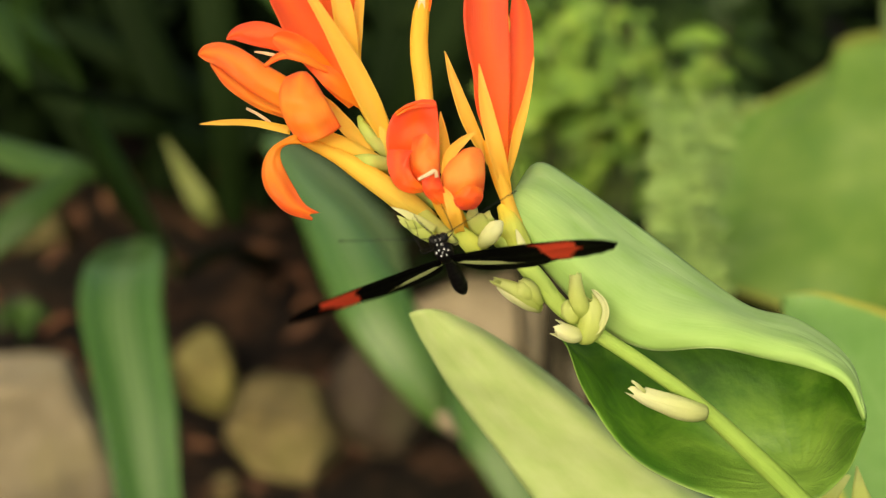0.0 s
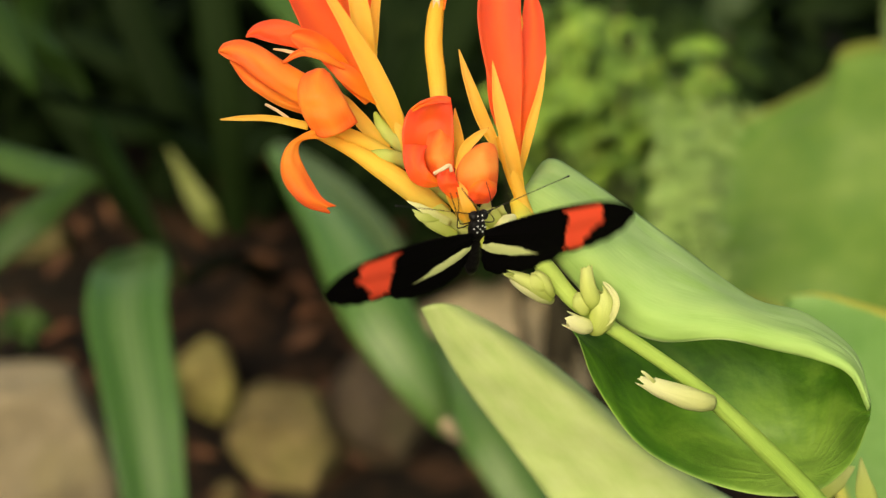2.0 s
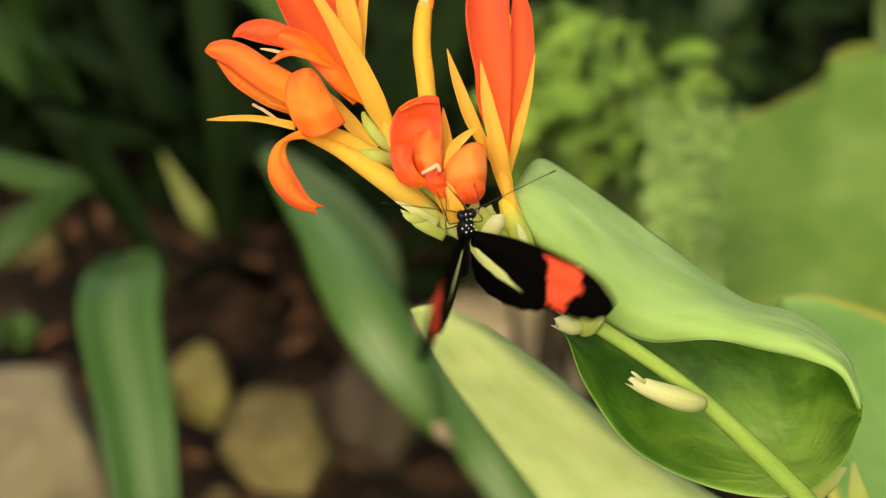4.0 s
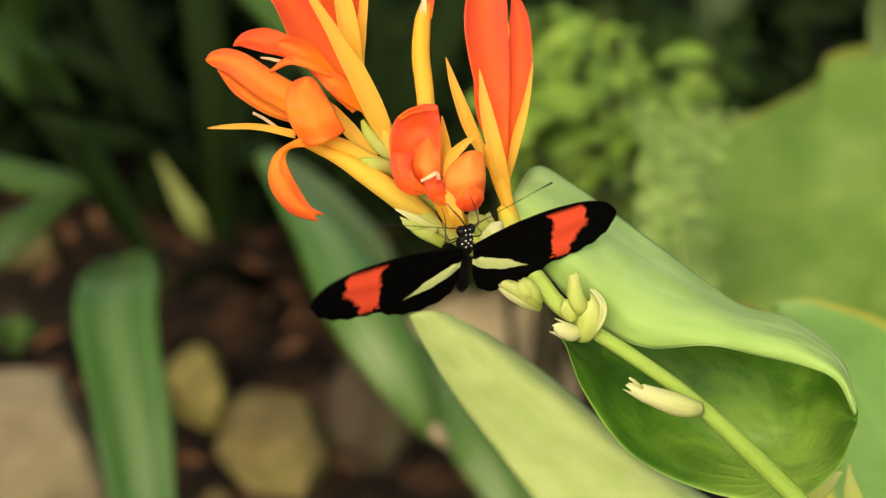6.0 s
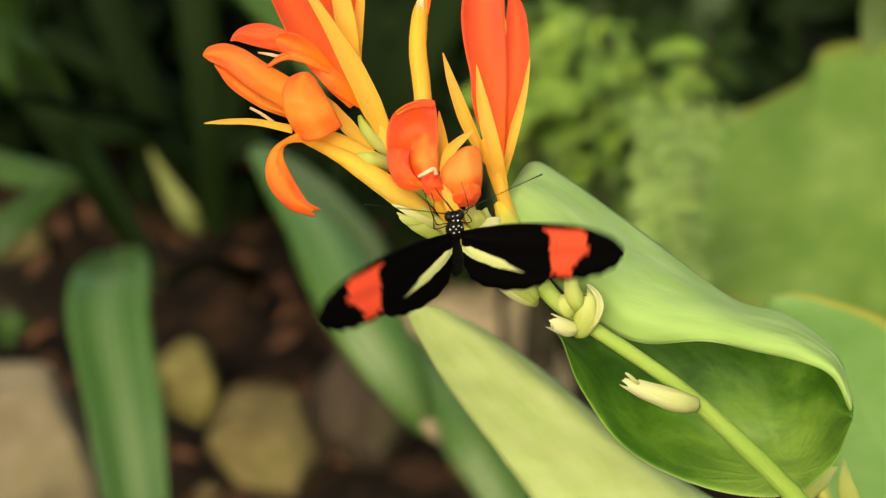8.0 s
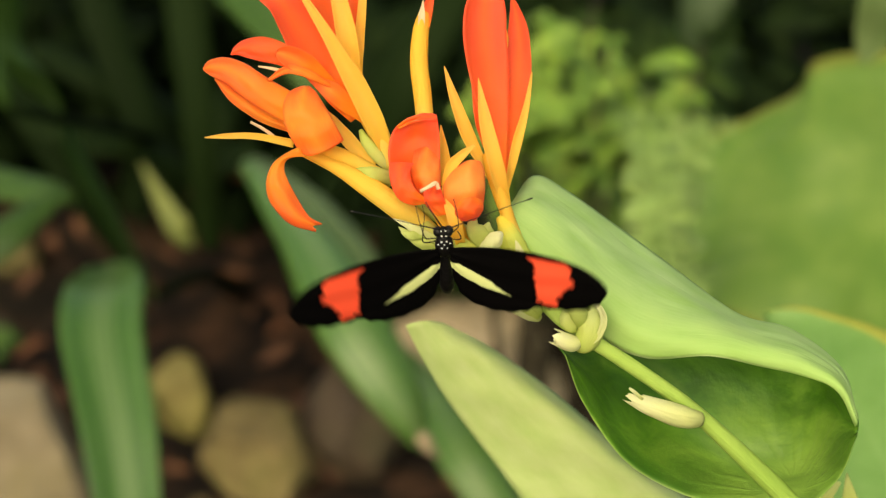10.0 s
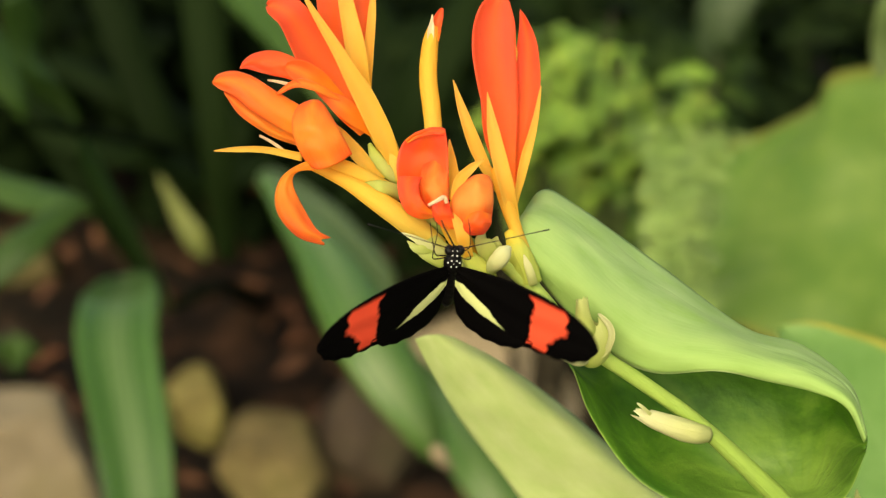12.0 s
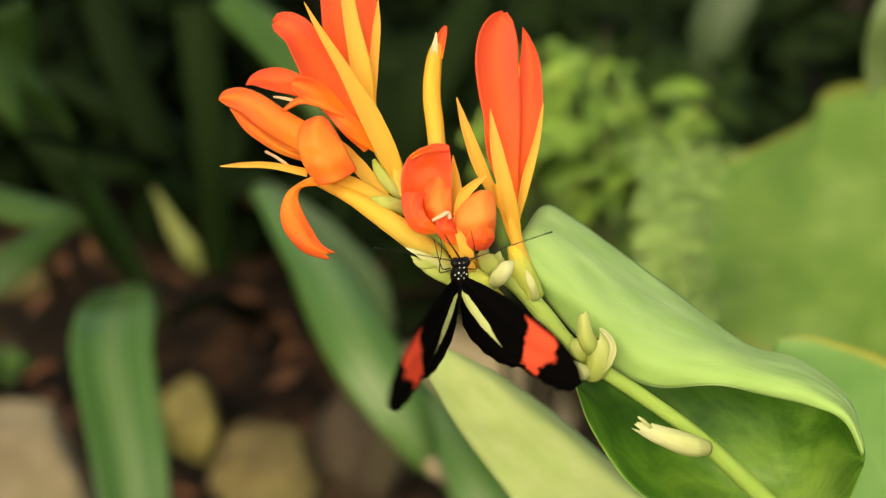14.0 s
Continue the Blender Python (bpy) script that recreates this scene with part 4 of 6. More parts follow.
part("leaf", loft([
    [(-0.85, -1.45, -5.20), (-0.53, -2.11, -5.50), (0.22, -3.41, -6.00), (1.33, -4.89, -6.40), (2.30, -6.23, -6.60), (2.86, -6.99, -6.60)],
    [(-0.64, -1.37, -5.10), (0.22, -2.41, -5.30), (1.57, -3.78, -5.60), (3.21, -5.29, -5.80), (3.77, -6.13, -5.90), (4.31, -6.94, -5.90)],
    [(-0.32, -1.33, -5.10), (0.88, -2.10, -5.10), (2.36, -3.34, -5.20), (4.12, -4.76, -5.30), (5.20, -5.72, -5.40), (6.15, -6.59, -5.40)],
    [(0.08, -1.41, -5.30), (1.19, -1.99, -5.60), (2.74, -3.09, -5.80), (4.37, -4.48, -5.80), (5.68, -5.44, -5.90), (7.19, -6.35, -6.00)],
], 50, 18, 0.035, None, 0.10, 8), M["lower"], canna, "light green leaf spreading below the flower spike")


def bloom(name, tube_pts, pieces, tube_mat="tube", label=""):
    """One flower: its tube carries petals, sepals and stamens."""
    fl = part(name, tube(tube_pts, 14, 26, 0.9), M[tube_mat], canna, label)
    for i, (kind, mat, cup, turn, pts) in enumerate(pieces):
        if isinstance(pts[0][0], tuple):
            part(kind, loft(pts, 30, 18, 0.014, None, 0.05, i + len(name)), M[mat], fl)
            continue
        part(kind, ribbon(pts, cup, turn, 0.014 if kind != "stamen" else 0.05, 30, 12, (0, 0, 1), 0.10, i + len(tube_pts) * 3 + len(name), None, False, 0.12 if kind == "petal" else 0.0), M[mat], fl)
    return fl


bloom("flower", [(-3.11, 2.43, -0.27, 0.072), (-2.24, 2.05, -0.18, 0.156), (-1.40, 1.52, -0.18, 0.241), (-0.79, 1.09, -0.29, 0.253), (-0.25, 0.69, -0.50, 0.194)], [
    ("petal", "orange", 0, 0, [
        [(-2.56, 3.30, 0.03), (-3.19, 3.63, 0.13), (-3.68, 3.91, 0.18), (-4.15, 4.21, 0.17), (-4.56, 4.34, 0.11), (-4.91, 4.26, 0.07), (-5.02, 4.11, 0.04)],
        [(-2.60, 3.15, 0.13), (-3.20, 3.45, 0.25), (-3.70, 3.72, 0.29), (-4.14, 4.01, 0.27), (-4.54, 4.18, 0.20), (-4.85, 4.17, 0.13), (-5.02, 4.10, 0.05)],
        [(-2.62, 2.96, 0.16), (-3.26, 3.21, 0.27), (-3.80, 3.51, 0.31), (-4.20, 3.80, 0.28), (-4.56, 4.00, 0.21), (-4.84, 4.08, 0.13), (-5.02, 4.09, 0.05)],
        [(-2.65, 2.77, 0.11), (-3.23, 2.94, 0.16), (-3.77, 3.22, 0.20), (-4.21, 3.52, 0.20), (-4.57, 3.81, 0.16), (-4.86, 3.95, 0.11), (-5.02, 4.07, 0.04)]]),
    ("petal", "curl", 0, 0, [
        [(-2.71, 2.88, -0.21), (-3.30, 3.06, -0.19), (-3.83, 3.35, -0.17), (-4.24, 3.64, -0.15), (-4.59, 3.86, -0.13), (-4.80, 3.93, -0.12)],
        [(-2.71, 2.77, -0.17), (-3.29, 2.93, -0.13), (-3.80, 3.14, -0.11), (-4.20, 3.41, -0.09), (-4.55, 3.67, -0.09), (-4.80, 3.91, -0.11)],
        [(-2.71, 2.66, -0.21), (-3.30, 2.81, -0.19), (-3.77, 2.97, -0.17), (-4.18, 3.21, -0.15), (-4.51, 3.47, -0.13), (-4.79, 3.87, -0.12)]]),
    ("petal", "curl", 0, 0, [
        [(-2.99, 2.34, 0.32), (-3.21, 2.71, 0.40), (-3.32, 3.06, 0.40), (-3.31, 3.39, 0.34), (-3.18, 3.62, 0.24), (-2.98, 3.73, 0.13)],
        [(-2.78, 2.26, 0.40), (-2.95, 2.74, 0.50), (-3.04, 3.09, 0.52), (-3.04, 3.38, 0.46), (-3.00, 3.60, 0.35), (-2.91, 3.73, 0.19)],
        [(-2.51, 2.33, 0.40), (-2.66, 2.74, 0.52), (-2.77, 3.08, 0.54), (-2.84, 3.38, 0.46), (-2.84, 3.59, 0.35), (-2.86, 3.73, 0.19)],
        [(-2.29, 2.44, 0.34), (-2.37, 2.80, 0.42), (-2.51, 3.13, 0.42), (-2.63, 3.41, 0.37), (-2.72, 3.61, 0.27), (-2.80, 3.73, 0.15)],
        [(-2.08, 2.60, 0.24), (-2.22, 2.87, 0.28), (-2.38, 3.16, 0.28), (-2.55, 3.44, 0.24), (-2.67, 3.62, 0.19), (-2.77, 3.71, 0.13)]]),
    ("petal", "orange", 0, 0, [
        [(-3.00, 2.46, 0.34), (-3.30, 2.30, 0.42), (-3.54, 2.08, 0.50), (-3.66, 1.73, 0.55), (-3.62, 1.38, 0.55), (-3.41, 1.06, 0.51), (-3.12, 0.82, 0.47), (-2.65, 0.69, 0.43)],
        [(-2.96, 2.39, 0.37), (-3.25, 2.29, 0.46), (-3.48, 2.10, 0.57), (-3.57, 1.75, 0.65), (-3.50, 1.41, 0.65), (-3.31, 1.10, 0.61), (-3.03, 0.87, 0.55), (-2.64, 0.74, 0.47)],
        [(-2.93, 2.32, 0.38), (-3.19, 2.27, 0.47), (-3.37, 2.12, 0.59), (-3.43, 1.80, 0.66), (-3.33, 1.53, 0.66), (-3.14, 1.20, 0.61), (-2.88, 0.94, 0.55), (-2.70, 0.81, 0.47)],
        [(-2.84, 2.25, 0.34), (-3.12, 2.23, 0.42), (-3.26, 2.15, 0.50), (-3.29, 1.96, 0.55), (-3.18, 1.68, 0.54), (-2.99, 1.33, 0.51), (-2.78, 1.01, 0.47), (-2.50, 0.85, 0.43)]]),
    ("sepal", "yellow", 0.3, 0, [(-3.14, 2.55, -0.07, 0.096), (-3.91, 2.69, 0.03, 0.072), (-4.50, 2.69, 0.13, 0.060), (-4.98, 2.66, 0.12, 0.012)]),
    ("stamen", "ivory", 0.2, 0, [(-3.57, 2.71, -0.17, 0.036), (-3.80, 2.87, -0.07, 0.030), (-4.03, 2.99, 0.04, 0.024)]),
])
bloom("flower", [(-2.80, 2.54, -0.37, 0.109), (-2.25, 2.32, -0.27, 0.181), (-1.77, 2.11, -0.37, 0.169), (-1.10, 1.78, -0.58, 0.146)], [
    ("sepal", "yellow", 0.3, 0, [(-1.47, 2.10, -0.47, 0.109), (-1.95, 2.58, -0.46, 0.158), (-2.32, 3.03, -0.45, 0.109), (-2.55, 3.33, -0.45, 0.012)]),
])
bloom("flower", [(-2.16, 4.38, -0.77, 0.049), (-1.93, 3.94, -0.68, 0.159), (-1.63, 3.32, -0.54, 0.243), (-1.31, 2.65, -0.51, 0.218), (-1.07, 2.11, -0.57, 0.158)], [
    ("petal", "red", 0.3, -15, [(-1.89, 3.06, -0.35, 0.097), (-2.35, 3.74, -0.24, 0.313), (-2.75, 4.45, -0.12, 0.457), (-3.08, 5.06, 0.04, 0.431), (-3.36, 5.49, 0.18, 0.358), (-3.62, 5.67, 0.15, 0.299), (-3.82, 5.72, 0.05, 0.192), (-3.91, 5.72, -0.02, 0.096)]),
    ("petal", "red", 0.25, 0, [(-2.22, 4.26, -0.83, 0.147), (-2.45, 5.13, -0.91, 0.319), (-2.54, 5.87, -0.89, 0.368), (-2.57, 6.60, -0.87, 0.393), (-2.59, 7.46, -0.86, 0.098)]),
    ("petal", "red", 0.25, 10, [(-1.91, 3.89, -0.73, 0.122), (-1.94, 4.86, -0.71, 0.269), (-2.04, 5.84, -0.69, 0.366), (-2.14, 6.82, -0.67, 0.366), (-2.23, 7.67, -0.65, 0.098)]),
    ("petal", "red", 0, 0, [
        [(-2.81, 4.27, 0.03), (-3.30, 4.61, 0.12), (-3.73, 4.76, 0.15), (-4.14, 4.70, 0.14), (-4.37, 4.55, 0.10), (-4.45, 4.40, 0.07)],
        [(-2.86, 4.09, 0.12), (-3.32, 4.39, 0.23), (-3.74, 4.51, 0.25), (-4.12, 4.52, 0.22), (-4.34, 4.47, 0.14), (-4.44, 4.39, 0.08)],
        [(-2.93, 3.95, 0.05), (-3.39, 4.15, 0.14), (-3.77, 4.23, 0.17), (-4.10, 4.32, 0.15), (-4.29, 4.38, 0.12), (-4.43, 4.38, 0.07)]]),
    ("petal", "orange", 0.4, 0, [(-2.23, 3.74, -0.24, 0.048), (-2.83, 4.13, 0.17, 0.239), (-3.21, 4.33, 0.27, 0.238), (-3.48, 4.42, 0.27, 0.095)]),
    ("petal", "orange", 0.3, 0, [(-1.68, 3.03, -0.45, 0.048), (-2.24, 3.55, -0.04, 0.216), (-2.60, 3.81, -0.04, 0.120), (-2.78, 3.91, -0.04, 0.036)]),
    ("sepal", "yellow", 0.35, 0, [(-1.14, 2.26, -0.46, 0.109), (-1.45, 2.99, -0.17, 0.229), (-1.86, 3.81, 0.02, 0.228), (-2.45, 4.84, 0.19, 0.131), (-2.90, 5.56, 0.20, 0.072), (-3.23, 6.15, 0.11, 0.012)]),
    ("sepal", "yellow", 0.35, 0, [(-1.78, 3.32, -0.54, 0.097), (-2.01, 4.68, -0.21, 0.217), (-2.21, 5.64, -0.19, 0.181), (-2.35, 6.49, -0.18, 0.133), (-2.43, 7.21, -0.16, 0.024)]),
    ("sepal", "yellow", 0.3, 0, [(-1.84, 3.68, -0.54, 0.097), (-1.78, 4.72, -0.51, 0.109), (-1.71, 5.69, -0.49, 0.085), (-1.68, 6.30, -0.48, 0.012)]),
    ("stamen", "curl", 0.3, 0, [(-2.19, 3.68, -0.14, 0.036), (-2.94, 4.02, 0.27, 0.095), (-3.30, 4.04, 0.26, 0.083), (-3.66, 3.83, 0.26, 0.024)]),
    ("stamen", "ivory", 0.2, 0, [(-3.32, 4.04, 0.06, 0.036), (-3.61, 4.11, 0.06, 0.030), (-3.87, 4.15, 0.06, 0.018)]),
])
bloom("flower_bud", [(-0.39, 5.41, -0.89, 0.123), (-0.47, 5.08, -0.90, 0.172), (-0.52, 4.34, -0.91, 0.196), (-0.42, 3.42, -0.93, 0.196), (-0.34, 2.32, -0.96, 0.160)], [
    ("petal", "red", 0.5, 0, [(-0.40, 5.10, -0.84, 0.130), (-0.36, 5.40, -0.80, 0.135), (-0.29, 5.62, -0.79, 0.100), (-0.22, 5.80, -0.80, 0.030)]),
    ("sepal", "ivory", 0.5, 0, [(-0.47, 5.06, -0.80, 0.073), (-0.46, 5.34, -0.74, 0.073), (-0.44, 5.51, -0.74, 0.037), (-0.43, 5.65, -0.73, 0.012)]),
], "tube", "closed yellow flower bud")
bloom("flower", [(-0.07, 1.37, -0.18, 0.265), (0.11, 0.95, -0.29, 0.265), (0.39, 0.47, -0.50, 0.194), (0.79, 0.05, -0.60, 0.146)], [
    ("petal", "red", 0, 0, [
        [(-0.73, 1.39, 0.15), (-1.05, 1.77, 0.19), (-1.16, 2.23, 0.21), (-1.13, 2.61, 0.21), (-1.01, 2.87, 0.19), (-0.80, 3.04, 0.15)],
        [(-0.58, 1.42, 0.02), (-0.85, 1.83, 0.02), (-0.92, 2.24, 0.04), (-0.89, 2.59, 0.08), (-0.81, 2.88, 0.15), (-0.66, 3.10, 0.19)],
        [(-0.40, 1.45, -0.06), (-0.54, 1.84, -0.06), (-0.58, 2.25, -0.04), (-0.55, 2.62, 0.02), (-0.49, 2.91, 0.13), (-0.42, 3.15, 0.21)],
        [(-0.22, 1.47, -0.02), (-0.28, 1.84, 0.00), (-0.28, 2.25, 0.02), (-0.27, 2.62, 0.06), (-0.25, 2.89, 0.15), (-0.25, 3.16, 0.23)],
        [(-0.07, 1.51, 0.11), (-0.07, 1.89, 0.15), (-0.08, 2.24, 0.17), (-0.09, 2.61, 0.19), (-0.11, 2.87, 0.21), (-0.15, 3.12, 0.23)]]),
    ("petal", "red", 0, 0, [
        [(-0.93, 2.82, 0.26), (-0.72, 2.92, 0.27), (-0.42, 3.00, 0.28), (-0.14, 2.98, 0.28)],
        [(-0.97, 2.87, 0.26), (-0.76, 3.00, 0.27), (-0.44, 3.09, 0.28), (-0.14, 3.06, 0.28)],
        [(-0.98, 2.90, 0.25), (-0.77, 3.05, 0.24), (-0.44, 3.16, 0.25), (-0.15, 3.13, 0.25)]]),
    ("petal", "red", 0, 0, [
        [(-0.37, 1.27, 0.42), (-0.65, 1.24, 0.49), (-0.92, 1.35, 0.51), (-1.08, 1.61, 0.51), (-1.14, 1.93, 0.49), (-1.12, 2.13, 0.42)],
        [(-0.37, 1.33, 0.51), (-0.63, 1.42, 0.60), (-0.81, 1.57, 0.62), (-0.90, 1.77, 0.60), (-0.94, 1.98, 0.54), (-0.94, 2.13, 0.45)],
        [(-0.39, 1.38, 0.53), (-0.56, 1.54, 0.59), (-0.66, 1.70, 0.59), (-0.70, 1.89, 0.54), (-0.67, 2.03, 0.47), (-0.62, 2.11, 0.38)]]),
    ("petal", "throat", 0, 0, [
        [(-0.56, 1.49, 0.16), (-0.67, 1.83, 0.16), (-0.67, 2.10, 0.10), (-0.62, 2.37, 0.00), (-0.54, 2.59, -0.12)],
        [(-0.37, 1.53, 0.36), (-0.45, 1.82, 0.36), (-0.47, 2.09, 0.26), (-0.43, 2.36, 0.08), (-0.40, 2.63, -0.15)],
        [(-0.19, 1.57, 0.36), (-0.21, 1.84, 0.34), (-0.22, 2.09, 0.24), (-0.23, 2.36, 0.08), (-0.25, 2.63, -0.12)],
        [(-0.07, 1.57, 0.24), (-0.07, 1.85, 0.22), (-0.08, 2.10, 0.18), (-0.09, 2.33, 0.12), (-0.11, 2.57, 0.06)]]),
    ("petal", "red", 0, 0, [
        [(-0.14, 1.01, 0.37), (-0.37, 1.23, 0.50), (-0.42, 1.49, 0.56), (-0.31, 1.63, 0.54)],
        [(-0.02, 1.04, 0.42), (-0.19, 1.29, 0.56), (-0.24, 1.52, 0.60), (-0.19, 1.66, 0.56)],
        [(0.15, 1.06, 0.37), (0.02, 1.31, 0.50), (-0.05, 1.52, 0.52), (-0.08, 1.66, 0.48)]]),
    ("petal", "lip", 0, 0, [
        [(0.07, 1.06, 0.28), (-0.02, 1.39, 0.33), (0.00, 1.67, 0.35), (0.13, 1.90, 0.33), (0.33, 2.09, 0.28)],
        [(0.22, 1.12, 0.43), (0.19, 1.43, 0.49), (0.22, 1.73, 0.51), (0.30, 1.99, 0.45), (0.44, 2.15, 0.33)],
        [(0.44, 1.20, 0.52), (0.44, 1.46, 0.59), (0.46, 1.75, 0.62), (0.51, 2.01, 0.53), (0.57, 2.18, 0.35)],
        [(0.67, 1.23, 0.48), (0.68, 1.50, 0.54), (0.68, 1.75, 0.54), (0.67, 2.01, 0.46), (0.68, 2.17, 0.33)],
        [(0.82, 1.29, 0.33), (0.85, 1.55, 0.37), (0.85, 1.78, 0.37), (0.83, 1.99, 0.33), (0.77, 2.14, 0.28)]]),
    ("petal", "red", 0, 0, [
        [(0.23, 1.22, 0.60), (0.22, 1.08, 0.58), (0.28, 0.97, 0.53), (0.36, 0.92, 0.42)],
        [(0.39, 1.36, 0.72), (0.38, 1.16, 0.76), (0.40, 1.00, 0.69), (0.45, 0.91, 0.49)],
        [(0.59, 1.40, 0.72), (0.62, 1.19, 0.75), (0.60, 1.02, 0.66), (0.56, 0.92, 0.49)],
        [(0.80, 1.33, 0.52), (0.81, 1.17, 0.54), (0.74, 1.03, 0.51), (0.65, 0.93, 0.42)]]),
    ("sepal", "yellow", 0.3, 0, [(0.02, 1.47, 0.22, 0.083), (0.13, 2.01, 0.34, 0.119), (0.37, 2.28, 0.44, 0.095), (0.65, 2.49, 0.45, 0.024)]),
    ("sepal", "yellow", 0.3, 0, [(0.02, 1.68, -0.40, 0.167), (0.01, 2.09, -0.35, 0.154), (-0.02, 2.50, -0.30, 0.107), (-0.06, 2.95, -0.25, 0.012)]),
    ("sepal", "yellow", 0.3, 0, [(0.34, 0.46, 0.20, 0.107), (0.23, 0.82, 0.51, 0.142), (0.10, 1.17, 0.52, 0.094), (-0.01, 1.38, 0.42, 0.024)]),
    ("stamen", "ivory", 0.4, 0, [(-0.12, 1.56, 0.73, 0.035), (-0.17, 1.68, 0.78, 0.035), (-0.31, 1.61, 0.83, 0.035), (-0.49, 1.51, 0.82, 0.023)]),
])
bloom("flower", [(0.97, 2.36, -0.55, 0.170), (1.14, 1.69, -0.46, 0.170), (1.34, 1.08, -0.48, 0.145), (1.53, 0.54, -0.49, 0.170), (1.69, 0.17, -0.40, 0.193)], [
    ("petal", "red", 0.30, -10, [(1.25, 1.63, -0.67, 0.097), (1.15, 2.55, -0.65, 0.219), (1.00, 3.70, -0.62, 0.402), (0.87, 4.86, -0.59, 0.500), (0.91, 5.62, -0.58, 0.414), (1.04, 6.10, -0.67, 0.147)]),
    ("petal", "red", 0.30, 15, [(1.33, 1.64, -0.86, 0.073), (1.42, 2.81, -0.84, 0.220), (1.57, 4.03, -0.81, 0.318), (1.61, 4.89, -0.79, 0.245), (1.54, 5.44, -0.78, 0.122), (1.44, 5.78, -0.77, 0.012)]),
    ("petal", "red", 0.2, 0, [(1.16, 2.08, -1.06, 0.098), (0.91, 3.06, -1.03, 0.222), (0.81, 3.93, -1.02, 0.197), (0.76, 4.54, -1.00, 0.074)]),
    ("sepal", "yellow", 0.4, 0, [(1.45, 0.84, -0.73, 0.049), (1.15, 1.89, -0.21, 0.169), (0.88, 3.00, -0.14, 0.144), (0.73, 3.94, -0.22, 0.012)]),
    ("sepal", "yellow", 0.4, 0, [(1.16, 1.58, -0.92, 0.037), (0.57, 2.68, -0.85, 0.147), (0.24, 3.54, -0.83, 0.110), (0.02, 4.25, -0.81, 0.012)]),
    ("sepal", "yellow", 0.4, 0, [(1.32, 1.45, -0.72, 0.037), (1.53, 2.48, -0.54, 0.109), (1.75, 3.33, -0.52, 0.073), (1.88, 4.10, -0.51, 0.012)]),
    ("stamen", "yellow", 0.2, 0, [(1.34, 4.57, -0.70, 0.024), (1.35, 4.85, -0.69, 0.037), (1.29, 5.12, -0.69, 0.012)]),
])

# ovaries and spent buds along the stem
for mat, name, pts in [
    ("bract", "ovary", [(-1.75, 2.86, -0.45, 0.048), (-1.62, 2.58, -0.36, 0.121), (-1.35, 2.28, -0.47, 0.145), (-1.11, 2.05, -0.67, 0.110)]),
    ("bract", "ovary", [(-1.86, 2.00, -0.27, 0.060), (-1.52, 1.93, -0.17, 0.144), (-1.22, 1.87, -0.37, 0.145), (-1.02, 1.74, -0.58, 0.109)]),
    ("ovary", "ovary", [(1.22, 1.01, -0.48, 0.120), (1.32, 0.77, -0.39, 0.180), (1.46, 0.45, -0.29, 0.264), (1.68, -0.09, -0.20, 0.239)]),
    ("ovary", "ovary", [(0.97, -0.09, -0.30, 0.096), (0.69, 0.12, 0.00, 0.202), (0.48, 0.31, 0.00, 0.190), (0.29, 0.56, -0.19, 0.120)]),
    ("bract", "ovary", [(2.77, -1.32, 0.05, 0.106), (2.64, -1.23, 0.22, 0.175), (2.56, -1.09, 0.25, 0.175), (2.54, -0.95, 0.18, 0.082)]),
    ("bract", "ovary", [(1.87, -0.89, 0.10, 0.094), (1.74, -0.79, 0.25, 0.164), (1.61, -0.69, 0.27, 0.164), (1.50, -0.62, 0.20, 0.070)]),
    ("bract", "ovary", [(-0.99, 1.20, -0.49, 0.096), (-0.55, 0.89, -0.34, 0.168), (-0.17, 0.58, -0.35, 0.180), (0.31, 0.27, -0.45, 0.108)]),
]:
    part(name, tube(pts, 14, 18, 0.85, lumps=0.16, seed=len(pts) + int(pts[0][0] * 3)), M[mat], canna)
for mat, cup, pts in [
    ("bract", -0.25, [(-0.02, 0.24, -0.10, 0.110), (-0.44, 0.46, 0.10, 0.135), (-0.72, 0.64, 0.10, 0.090), (-0.95, 0.80, 0.00, 0.010)]),
    ("cream", -0.22, [(-0.15, 0.52, 0.00, 0.085), (-0.52, 0.70, 0.15, 0.098), (-0.79, 0.85, 0.16, 0.065), (-1.06, 0.97, 0.11, 0.010)]),
    ("bract", -0.17, [(-0.38, 0.62, 0.10, 0.071), (-0.70, 0.62, 0.20, 0.095), (-0.90, 0.69, 0.20, 0.012)]),
    ("bract", -0.17, [(0.97, 0.26, -0.20, 0.096), (0.74, 0.62, -0.09, 0.215), (0.62, 0.84, -0.09, 0.143), (0.69, 1.01, -0.19, 0.024)]),
    ("bract", -0.17, [(1.03, 0.50, -0.29, 0.072), (0.91, 0.72, -0.19, 0.143), (0.95, 0.91, -0.19, 0.012)]),
    ("cream", -0.17, [(1.70, -0.12, 0.10, 0.095), (1.63, 0.12, 0.20, 0.095), (1.56, 0.33, 0.16, 0.071), (1.49, 0.52, 0.11, 0.012)]),
    ("bract", -0.22, [(8.19, -5.92, -3.65, 0.181), (8.69, -5.35, -3.55, 0.232), (8.94, -5.13, -3.55, 0.142), (9.15, -4.99, -3.56, 0.026)]),
    ("bract", -0.22, [(9.71, -6.30, -4.06, 0.287), (9.49, -5.64, -3.96, 0.234), (9.42, -5.18, -3.96, 0.117), (9.38, -4.83, -3.96, 0.013)]),
]:
    part("bract", ribbon(pts, cup, 0, 0.02, 18, 8, (0, 0, 1), 0.16, int(pts[0][0] * 5), notch=0.35), M[mat], canna)

